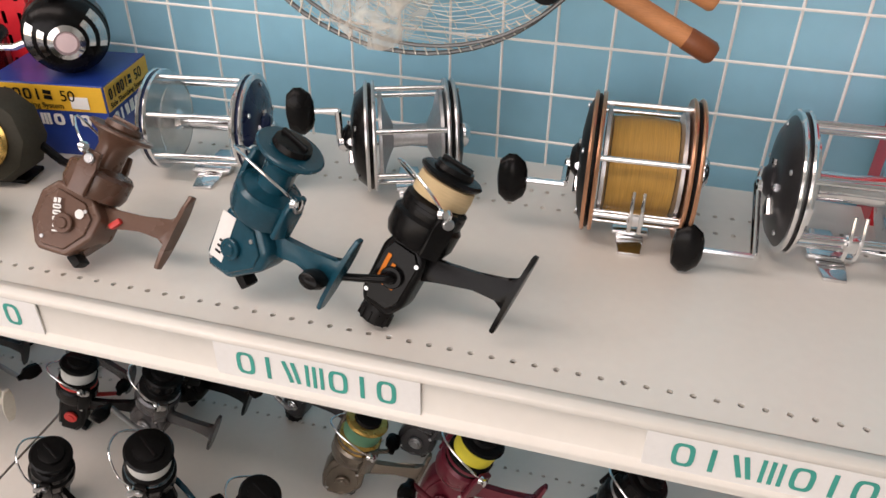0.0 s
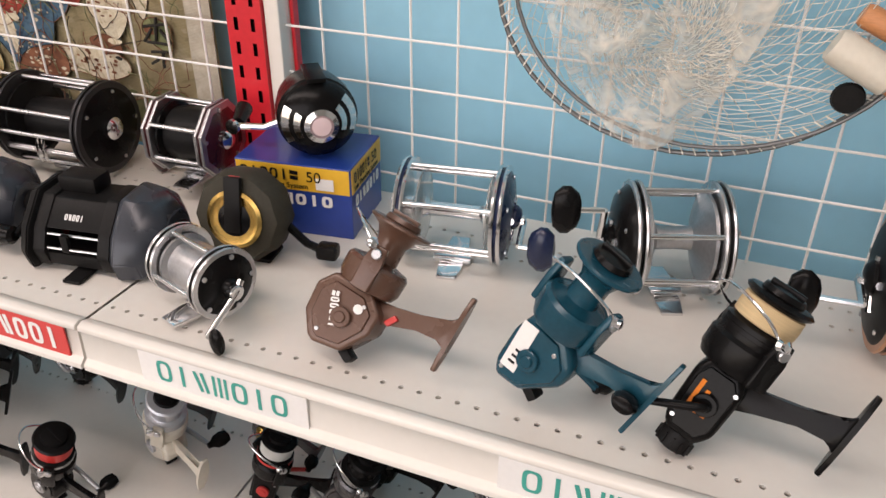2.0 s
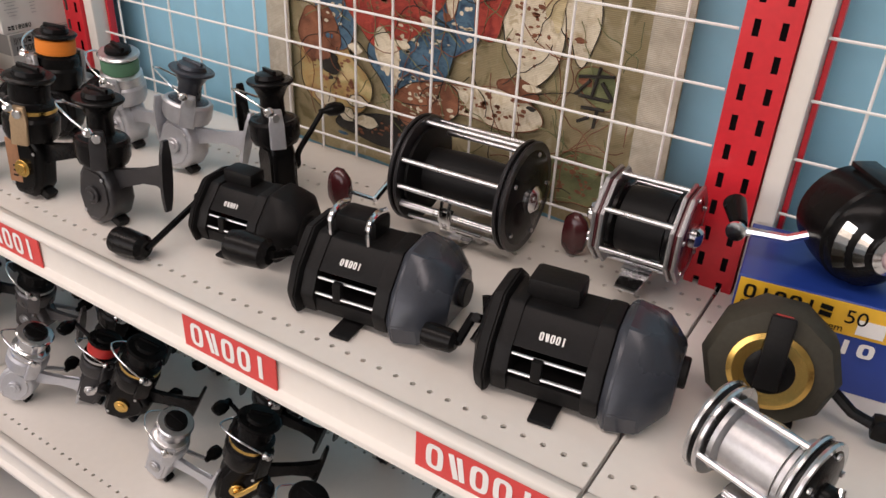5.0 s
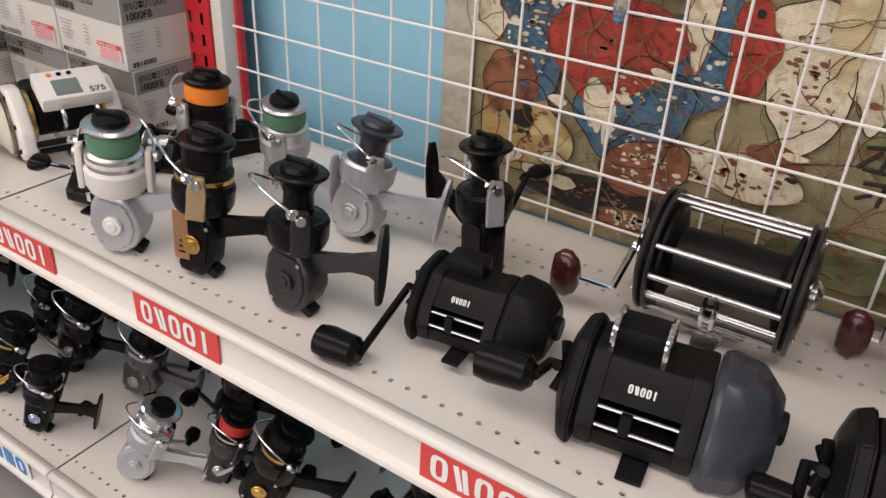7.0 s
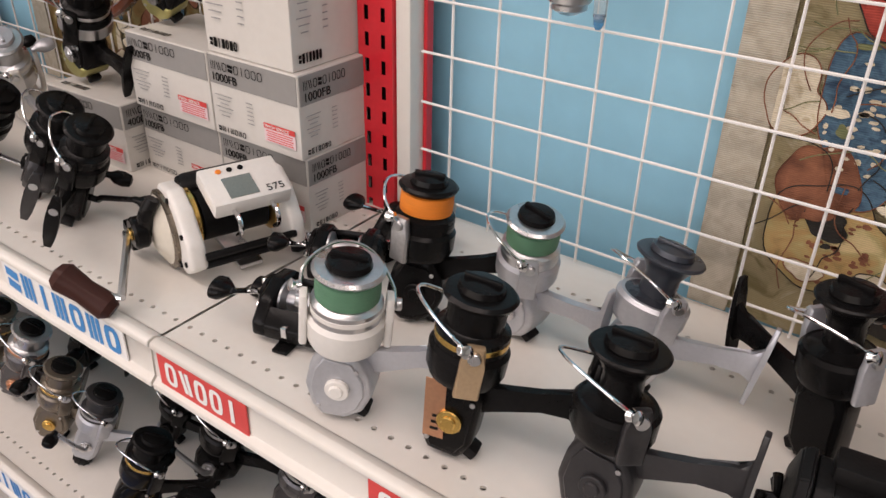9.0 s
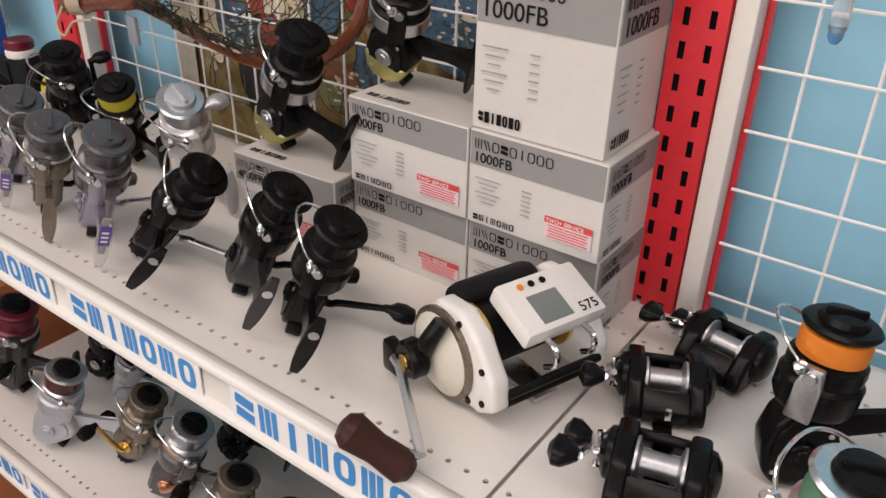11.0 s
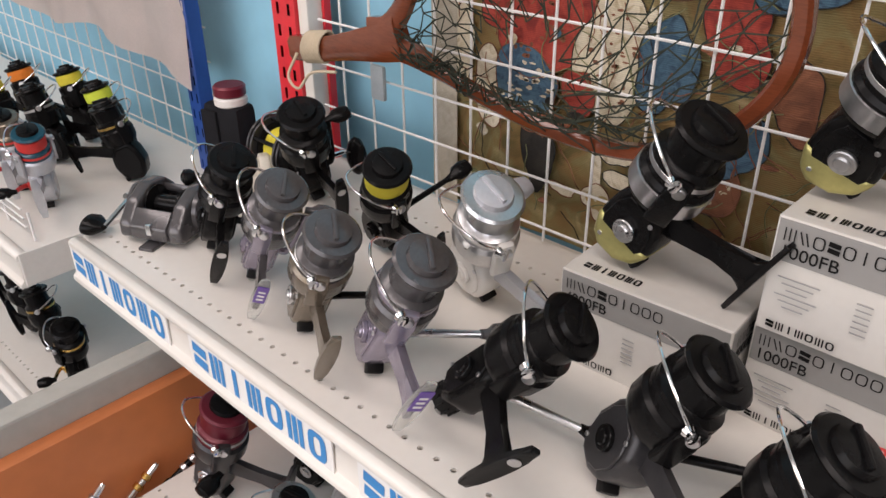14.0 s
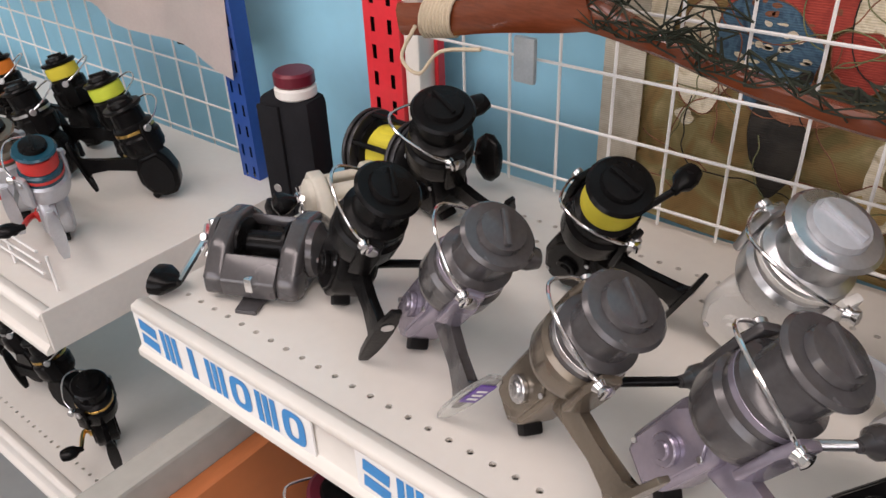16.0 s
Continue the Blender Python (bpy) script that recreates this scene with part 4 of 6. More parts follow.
def carton(label, x0, x1, y0, y1, z0, z1, side, band, yaw=0.0, title="", small="", group="reel cartons", sticker=True):
    """A printed card box with a coloured band under its lid edge."""
    root = thing("carton", label, "box", group)
    w, d, h = x1 - x0, y1 - y0, z1 - z0
    part("box_body", box(B(), w, d, h, I4, 0.0012), side, root, smooth=False)
    bh = h * 0.34
    for m, ww in ((pose(0, -d / 2 - 0.0004, 0), w), (pose(w / 2 + 0.0004, 0, 0, 0, 0, 90), d)):
        part("printed_band", box(B(), ww - 0.003, 0.0006, bh, m @ pose(0, 0, h - bh - 0.0015), 0), band, root, smooth=False)
        mt = m @ pose(-ww / 2 + 0.005, -0.0012, 0)
        if title == "grey":
            mark("title_print", "mxkekikkk", ww * 0.60, h * 0.105, mt @ pose(0, 0, h * 0.82), INKGREY if band is not CARDG else INKK, root, 0.11)
            words("model_number", small, h * 0.105, mt @ pose(0, 0, h * 0.685), INKK, root)
            mark("maker_print", "emimkmk", ww * 0.34, h * 0.07, mt @ pose(0.001, 0, h * 0.05), INKK, root, 0.2)
            for k in range(6):
                part("fine_print", box(B(), ww * (0.10 + 0.05 * ((k * 7) % 3)), 0.0004, h * 0.008, mt @ pose(ww * 0.12, 0, h * (0.26 + 0.05 * k)), 0), INKGREY, root, smooth=False)
                part("fine_print", box(B(), ww * 0.07, 0.0004, h * 0.008, mt @ pose(ww * 0.42, 0, h * (0.26 + 0.05 * k)), 0), INKGREY, root, smooth=False)
            if sticker and ww == w:
                part("sticker", box(B(), w * 0.34, 0.0005, h * 0.22, mt @ pose(w * 0.74, 0.0003, h * 0.12), 0), PINKP, root, "pink printed sticker", smooth=False)
                part("sticker_head", box(B(), w * 0.34, 0.0005, h * 0.062, mt @ pose(w * 0.74, -0.0002, h * 0.285), 0), INKR, root, smooth=False)
                words("sticker_lettering", "TWO+ SERVICE", h * 0.042, mt @ pose(w * 0.58, -0.0008, h * 0.295), PAPER, root)
                for k in range(5):
                    part("sticker_print", box(B(), w * (0.29 - 0.02 * (k % 2)), 0.0004, h * 0.008, mt @ pose(w * 0.74, -0.0002, h * (0.14 + 0.028 * k)), 0), INKR, root, smooth=False)
        else:
            mark("title_print", "kikkie", ww * 0.52, h * 0.15, mt @ pose(0, 0, h * 0.78), INKK, root, 0.2)
            words("number", "50", h * 0.15, mt @ pose(ww * 0.58, 0, h * 0.78), INKK, root)
            words("small_print", "Side Thumbing System", h * 0.075, mt @ pose(0, 0, h * 0.675), INKK, root)
            mark("maker_print", "kixmkik", ww * 0.80, h * 0.16, mt @ pose(0.001, 0, h * 0.44), PAPER, root, 0.3)
    if title != "grey":
        part("price_sticker", box(B(), 0.018, 0.0006, 0.012, pose(w * 0.28, -d / 2 - 0.0014, h * 0.68), 0), PAPER, root, smooth=False)
    else:
        mark("lid_print", "emimkmk", w * 0.36, 0.008, pose(-w * 0.42, -d / 2 + 0.010, h + 0.0006, -90), INKK, root, 0.2)
    root.matrix_world = pose((x0 + x1) / 2, (y0 + y1) / 2, z0, 0, 0, yaw)
    return root


carton("royal blue printed reel carton with a yellow band", -0.6195, -0.5005, 0.578, 0.668, SHELF, 1.086, CARDB, CARDY, 8.0, "blue")


def closed_face_reel():
    root = thing("spincast_reel", "black closed-face reel with chrome nose, on its carton", "fishing reel")
    m = pose(0, 0, 0.034) @ pose(0, 0, 0, 90, 0, 38) @ Matrix.Scale(1.12, 4)
    part("body", lathe(B(), [(0.022, -0.034), (0.031, -0.028), (0.034, -0.010), (0.0345, 0.010), (0.033, 0.012)], m, 32), BLACK, root)
    part("front_cone", lathe(B(), [(0.033, 0.0122), (0.032, 0.018), (0.024, 0.026), (0.013, 0.031)], m, 36), BLACK, root)
    # two opposed bright wedges laid over the black cone
    for a in (150, -20):
        bm = B()
        for i in range(7):
            q = [radians(a + 9 * (i + j)) for j in (0, 1)]
            v = [m @ Vector((rr * math.cos(t), rr * math.sin(t), zz)) for rr, zz, t in ((0.0318, 0.0195, q[0]), (0.0318, 0.0195, q[1]), (0.0175, 0.0305, q[1]), (0.0175, 0.0305, q[0]))]
            bm.faces.new([bm.verts.new(p) for p in v])
        part("chrome_flash", bm, CHROME, root)
    part("nose_ring", lathe(B(), [(0.014, 0.029), (0.0145, 0.034), (0.010, 0.036), (0.009, 0.033)], m, 28), CHROME, root)
    part("nose_button", lathe(B(), [(0.009, 0.033), (0.008, 0.0355), (0.002, 0.036)], m, 20), PINKP, root)
    part("foot", box(B(), 0.018, 0.05, 0.004, pose(0, 0, 0.071, 0, 0, 38), 0.001), BLACK, root)
    part("thumb_button", box(B(), 0.016, 0.012, 0.010, m @ pose(0, 0.02, -0.036), 0.003), BLACK, root)
    part("crank_arm", tube(B(), [(-0.02, -0.01, 0.03), (-0.045, -0.022, 0.020), (-0.078, -0.022, 0.016)], 0.0035, 8), CHROME, root)
    part("crank_eye", lathe(B(), [(0.003, 0), (0.0075, 0.0005), (0.0075, 0.0035), (0.003, 0.004)], pose(-0.08, -0.024, 0.016) @ RX90, 18), CHROME, root)
    part("crank_knob", tube(B(), [(-0.080, -0.016, 0.016), (-0.092, 0.012, 0.020)], 0.006, 12, 0.009), BLACK, root)
    settle(root, pose(-0.546, 0.618, 0), 1.0866)


closed_face_reel()

# ---- second bay: boat reels and graphite spinning reels ----
drum_reel("dark burgundy drum reel with chrome pillars", (-0.728, 0.622), (-0.672, 0.624), 0.041, plate=BURG, ring=DULL, posts=STEEL, spool=BLACK, line=BLACKM, side=-1, crank=(-60, 0.045), knob=BURG, hexed=True, dome=0.15)
drum_reel("large black drum reel with chrome frame bars", (-0.918, 0.612), (-0.818, 0.616), 0.050, pillars=(30, 60, 90, 150, 180, 205, 235, 325), plate=BLACK, ring=DKGREY, posts=STEEL, spool=BLACKM, line=BLACKM, fill=0.5, side=-1, reach=0.02, crank=(200, 0.05), knob=BURG, guide=True, dome=0.25)
boat_reel("black and slate hooded boat reel with red stripe", (-0.742, 0.466), (-0.662, 0.478), accent=REDLINE, loops=False, size=1.08)
boat_reel("black and slate hooded boat reel with chrome clamp loops", (-0.912, 0.460), (-0.832, 0.472), size=1.06, loops=True, crank=(160, 0.034), grip=1.5)
boat_reel("black hooded casting reel with red trim", (-1.050, 0.474), (-0.985, 0.482), plate=BLACKM, size=0.86, loops=False, accent=REDLINE, crank=(196, 0.085), grip=1.7)
spin_reel("black spinning reel with silver spool band, drag up", (-1.055, 0.565), (-0.975, 0.585), body=BLACK, style="slim", flare=0.0235, spool=BLACK, trim=STEEL, crankmat=BLACK, crank=70, reach=0.05, arm=-1, spin=-110, shell=SILVERP, stand=(-1.056, 0.559, 0, 4, 160, 1.0, 0.95, 1.04))
spin_reel("charcoal black spinning reel with matt spool", (-1.152, 0.425), (-1.070, 0.440), body=DKGREY, style="round", rotor=BLACK, trim=DKGREY, crank=160, lean=5, size=1.02, flare=0.0235, handle=False, stand=(-1.155, 0.429, -4, 2, 4, 0.96, 1.04, 1.05), spin=40)
r = spin_reel("black spinning reel with gold side panel", (-1.258, 0.425), (-1.178, 0.450), size=1.0, body=BLACK, style="slim", trim=GOLD, deck=COPPER, lean=5, crank=150, arm=1, handle=False, stand=(-1.257, 0.420, -4, 7, 14, 1.01, 1.00, 1.01), spin=20, shell=mat("tan_gold_plate", (0.50, 0.36, 0.22), 0.35, 0.5), panel=(0.014, 0.044))
spin_reel("pale blue-silver spinning reel with dark spool", (-1.182, 0.545), (-1.102, 0.562), size=0.98, flare=0.0235, handle=False, body=SILVERP, style="round", rotor=SILVERP, spool=SMOKE, trim=SILVERP, knob=SMOKE, lean=6, crank=170, stand=(-1.193, 0.549, -8, 9, 4, 0.98, 1.06, 0.94), spin=40, shell=SILVERP)
spin_reel("silver spinning reel wound with green line", (-1.287, 0.556), (-1.205, 0.580), size=0.92, body=SILVERP, spool=STEEL, line=GREEN, trim=STEEL, lean=5, crank=40, handle=False, stand=(-1.291, 0.562, 4, 9, -10, 0.98, 0.97, 0.95))
spin_reel("white and silver spinning reel wound with green line", (-1.337, 0.418), (-1.265, 0.470), size=0.98, body=SILVERP, rotor=WHITEP, spool=STEEL, line=GREEN, trim=WHITEP, lean=3, spin=-74, crank=150, arm=1, handle=False, stand=(-1.340, 0.406, 4, 6, 25, 1.01, 1.00, 1.02))
spin_reel("black spinning reel with bright orange line", (-1.366, 0.535), (-1.290, 0.575), size=1.04, body=BLACK, spool=BLACK, line=ORANGE, trim=BLACK, lean=4, deck=None, crank=30, handle=False, stand=(-1.369, 0.527, -3, 5, 25, 1.00, 1.00, 1.00), spin=-30, shell=DULL)
bait_reel("black low-profile casting reel", (-1.430, 0.462), 15, size=0.95)
bait_reel("black low-profile casting reel", (-1.462, 0.548), 25, size=0.9)
bait_reel("black low-profile casting reel", (-1.440, 0.618), -10, size=0.9)


# ---- third bay ----
def electric_reel():
    root = thing("electric_reel", "cream-white electric reel with display and long chrome crank", "fishing reel")
    ol = [(-0.046, 0.004), (-0.030, 0.0), (0.030, 0.0), (0.048, 0.012), (0.046, 0.034), (0.026, 0.060), (0.004, 0.072), (-0.024, 0.068), (-0.044, 0.046), (-0.050, 0.022)]
    to_y = Matrix(((1, 0, 0, 0), (0, 0, -1, 0), (0, 1, 0, 0), (0, 0, 0, 1)))
    part("side_housing", prism(B(), ol, 0.016, pose(0, -0.048, 0) @ to_y, 0.005, segs=3), WHITEP, root)
    part("side_housing", prism(B(), ol, 0.014, pose(0, 0.045, 0) @ to_y, 0.005, segs=3), WHITEP, root)
    part("gear_dome", lathe(B(), [(0.034, 0), (0.032, 0.006), (0.020, 0.013), (0.004, 0.015)], pose(-0.012, -0.055, 0.028) @ RX90, 32), CREAM, root)
    part("dome_trim", lathe(B(), [(0.0335, 0.000), (0.0365, 0.001), (0.0365, 0.004), (0.0335, 0.0055)], pose(-0.012, -0.055, 0.028) @ RX90, 36), BRONZE, root)
    for x, zz in ((0.036, 0.014), (0.034, 0.040), (0.006, 0.063), (-0.036, 0.010), (0.020, 0.006)):
        part("screw", cyl(B(), 0.0026, 0.0022, pose(x, -0.0555, zz) @ RX90, 10), BLACK, root)
    part("spool", lathe(B(), [(0.028, -0.039), (0.028, -0.034), (0.015, -0.030), (0.015, 0.030), (0.028, 0.034), (0.028, 0.038)], pose(-0.006, 0, 0.036) @ RX90, 30), GOLD, root)
    part("wound_line", lathe(B(), [(0.015, -0.0305), (0.023, -0.030), (0.023, 0.030), (0.015, 0.0305)], pose(-0.006, 0, 0.036) @ RX90, 30), BLACKM, root)
    for x, zz in ((0.042, 0.012), (0.046, 0.022), (-0.040, 0.012), (-0.036, 0.052)):
        part("pillar", tube(B(), [(x, -0.042, zz), (x, 0.042, zz)], 0.0036, 8), BLACKM if x > 0 else STEEL, root)
    part("motor_hood", lathe(B(), [(0.012, -0.036), (0.014, -0.03), (0.014, 0.03), (0.012, 0.036)], pose(-0.030, 0, 0.054) @ RX90, 20), BLACKM, root)
    d = part("display_case", box(B(), 0.046, 0.070, 0.016, pose(0.022, 0.006, 0.062, 0, 22), 0.003), WHITEP, root)
    part("screen", box(B(), 0.024, 0.026, 0.001, pose(0.022, 0.006, 0.062, 0, 22) @ pose(0.006, -0.006, 0.0158), 0), SCREEN, d, smooth=False)
    for k in range(3):
        part("button", cyl(B(), 0.0026, 0.002, pose(0.022, 0.006, 0.062, 0, 22) @ pose(-0.015, -0.018 + 0.010 * k, 0.0155), 10), ORANGE if k == 0 else BLACK, d)
    words("model_number", "575", 0.008, pose(0.022, 0.006, 0.062, 0, 22) @ pose(0.019, 0.014, 0.0165, -90, 0, 90), INKK, d)
    for y in (-0.012, 0.022):
        part("clamp_loop", tube(B(), curve([(0.038, y, 0.060), (0.056, y, 0.056), (0.058, y, 0.044), (0.048, y, 0.036)], 5), 0.0022, 8), CHROME, root)
    part("reel_seat", box(B(), 0.08, 0.022, 0.004, pose(0, 0, -0.003), 0.001), STEEL, root)
    hub = Vector((-0.018, -0.072, 0.028))
    part("drag_lever", tube(B(), curve([(-0.002, -0.066, 0.064), (-0.006, -0.074, 0.048), hub], 4), 0.006, 10, 0.008), BLACK, root)
    part("hub", cyl(B(), 0.015, 0.014, Matrix.Translation(hub) @ RX90, 20), BLACK, root)
    part("hub_cap", cyl(B(), 0.006, 0.002, Matrix.Translation(hub + Vector((0, -0.014, 0))) @ RX90, 16), GOLD, root)
    pw = B()
    prism(pw, [(-0.012, 0.014), (0.012, 0.010), (0.012, -0.010), (-0.012, -0.014)], 0.012, pose(-0.040, -0.080, 0.014) @ to_y, 0.004)
    part("clutch_lever", pw, BLACK, root)
    tip = Vector((0.052, -0.116, 0.010))
    ca = part("crank_arm", tube(B(), [hub + Vector((-0.012, -0.016, -0.004)), hub + Vector((0, -0.018, -0.004)), tip], 0.0036, 8), STEEL, root)
    part("knob_shaft", tube(B(), [tip, tip + Vector((-0.012, -0.018, 0.004))], 0.003, 8), CHROME, ca)
    part("crank_knob", lathe(B(), [(0.007, -0.028), (0.012, -0.022), (0.0105, 0), (0.013, 0.020), (0.009, 0.026), (0.003, 0.028)], pose(tip.x - 0.016, tip.y - 0.024, tip.z + 0.006, 55, 0, -45), 18), mat("dark_brown_plastic", (0.05, 0.02, 0.016), 0.4), ca)
    settle(root, pose(-1.566, 0.508, 0, 0, 0, -20), SHELF)


electric_reel()
CG = "reel cartons"
carton("pale grey printed reel carton at the stack's foot", -1.792, -1.662, 0.580, 0.672, SHELF, 1.0885, CARD, CARDG, 0, "grey", "1000FB")
carton("pale grey printed reel carton at the stack's foot", -1.660, -1.538, 0.580, 0.672, SHELF, 1.0885, CARD, CARDG, 0, "grey", "1000FB")
carton("pale grey printed reel carton with a pink sticker", -1.790, -1.661, 0.575, 0.670, 1.089, 1.170, CARD, CARDG, 0, "grey", "1000FB")
carton("pale grey printed reel carton with a pink sticker", -1.659, -1.538, 0.575, 0.670, 1.089, 1.171, CARD, CARDG, 0, "grey", "1000FB")
carton("pale grey printed reel carton standing on end on the stack", -1.660, -1.545, 0.578, 0.668, 1.1715, 1.300, CARD, CARDG, 0, "grey", "1000FB", sticker=False)
carton("pale grey long reel carton under a reel", -1.928, -1.798, 0.553, 0.665, SHELF, 1.090, CARD, CARDG, 3, "grey", "4000FB")
spin_reel("large black spinning reel with pale gold base, on a carton", (-1.885, 0.594), (-1.803, 0.590), z=1.0905, size=1.2, body=BLACK, skirt=OLIVE, band=STEEL, handle=False, rotor=BLACK, spool=BLACK, trim=STEEL, foot_mat=BLACK, lean=26, spin=30, crank=30, stand=(-1.902, 0.588, 6, 30, -3, 1.11, 0.94, 0.99))
spin_reel("large black spinning reel with pale gold base, on stacked cartons", (-1.765, 0.625), (-1.685, 0.620), z=1.1715, size=1.05, body=BLACK, skirt=OLIVE, band=STEEL, handle=False, rotor=BLACK, spool=BLACK, trim=DULL, foot_mat=BLACK, lean=26, spin=30, crank=30, stand=(-1.782, 0.624, 20, 22, 7, 0.96, 1.03, 1.04))
spin_reel("black spinning reel with a worn foot", (-1.738, 0.445), (-1.688, 0.400), size=0.95, body=BLACK, style="slim", line=None, trim=BLACK, crank=60, roll=-27, lean=15, turn=-16, spin=78, arm=1, badge=STEEL, stand=(-1.746, 0.453, -24, 13, -53, 0.98, 1.04, 0.96), reach=0.046, crankmat=BLACK)
spin_reel("black spinning reel with a red button", (-1.820, 0.460), (-1.762, 0.419), size=1.01, body=DKGREY, rotor=BLACK, spool=BLACK, trim=BLACK, crank=60, roll=-27, lean=15, turn=-16, spin=78, arm=1, badge=STEEL, stand=(-1.828, 0.465, -27, 16, -47, 1.00, 1.04, 0.96), reach=0.046, crankmat=BLACK)
r = spin_reel("black rear-drag spinning reel with bare metal patch", (-1.927, 0.440), (-1.875, 0.393), size=0.92, body=BLACK, style="slim", rear=True, trim=BLACK, crank=60, roll=-27, lean=15, turn=-16, spin=78, arm=1, badge=STEEL, stand=(-1.936, 0.445, -41, 16, -59, 1.00, 1.00, 1.00), reach=0.046, crankmat=STEEL)
spin_reel("lilac-grey spinning reel with a clear foot sleeve", (-2.014, 0.452), (-1.946, 0.398), size=0.96, body=LILAC, rotor=GREYP, spool=GREYP, trim=LILAC, foot_mat=LILAC, knob=GREYP, crank=60, grip=CLEARP, roll=-27, lean=15, turn=-16, spin=78, arm=1, badge=PURPLE, style="slim", stand=(-2.023, 0.444, -17, 27, -37, 1.02, 0.96, 1.05), reach=0.046, crankmat=STEEL)
spin_reel("bronze-grey spinning reel with a branded foot", (-2.104, 0.445), (-2.044, 0.398), size=0.96, body=BRONZE, rotor=BRONZE, spool=GREYP, trim=STEEL, foot_mat=BRONZE, knob=GREYP, crank=60, roll=-27, lean=15, turn=-16, spin=78, arm=1, style="slim", stand=(-2.104, 0.442, -14, 29, -36, 0.98, 0.95, 1.03), reach=0.046, crankmat=BLACK)
spin_reel("grey spinning reel with a purple foot label", (-2.189, 0.470), (-2.131, 0.413), size=0.94, body=LILAC, rotor=GREYP, spool=GREYP, trim=LILAC, foot_mat=GREYP, knob=GREYP, crank=115, grip=CLEARP, roll=-27, lean=15, turn=-16, spin=78, arm=1, badge=PURPLE, style="slim", stand=(-2.201, 0.463, -22, 31, -48, 0.98, 0.92, 1.11))
spin_reel("black spinning reel with chrome bail wire", (-2.268, 0.470), (-2.214, 0.424), size=1.01, body=BLACK, rotor=BLACK, trim=BLACK, crank=60, roll=-27, lean=15, turn=-16, spin=78, arm=1, badge=STEEL, stand=(-2.278, 0.468, -19, 28, -41, 0.97, 0.96, 1.02), reach=0.046, crankmat=BLACK)
spin_reel("black spinning reel wound with yellow line", (-2.150, 0.592), (-2.085, 0.568), size=0.95, body=BLACK, line=YELLOW, spool=BLACK, trim=BLACK, crank=60, roll=-27, lean=15, turn=-16, spin=78, arm=1, badge=STEEL, stand=(-2.153, 0.579, 20, 27, 2, 0.98, 0.91, 1.04), reach=0.046, crankmat=BLACK)
spin_reel("silver and cream spinning reel with steel spool", (-2.035, 0.590), (-1.965, 0.558), size=0.99, body=WHITEP, rotor=STEEL, spool=STEEL, trim=WHITEP, foot_mat=SILVERP, knob=SILVERP, crank=115, roll=-27, lean=15, turn=-16, spin=78, arm=1, stand=(-2.032, 0.575, 13, 26, -9, 1.06, 1.05, 1.01))
bait_reel("graphite low-profile casting reel", (-2.335, 0.458), 25, col=GREYP, spool=BLACK, size=1.15, knobs=1, crank=200)
bait_reel("cream casting reel with an empty spool", (-2.352, 0.556), 60, col=CREAM, spool=CREAM, size=0.95)
drum_reel("black casting reel wound with yellow line", (-2.368, 0.610), (-2.328, 0.610), 0.033, plate=BLACK, ring=DKGREY, posts=BLACK, spool=BLACK, line=YELLOW, side=1, crank=(0, 0.045), dome=0.6)
spin_reel("black spinning reel with a chrome bail", (-2.296, 0.608), (-2.240, 0.590), size=1.05, body=BLACK, trim=BLACK, crank=115, roll=-27, lean=15, turn=-16, spin=78, arm=1, badge=STEEL, stand=(-2.298, 0.604, 12, 24, -12, 1.08, 0.95, 0.90))

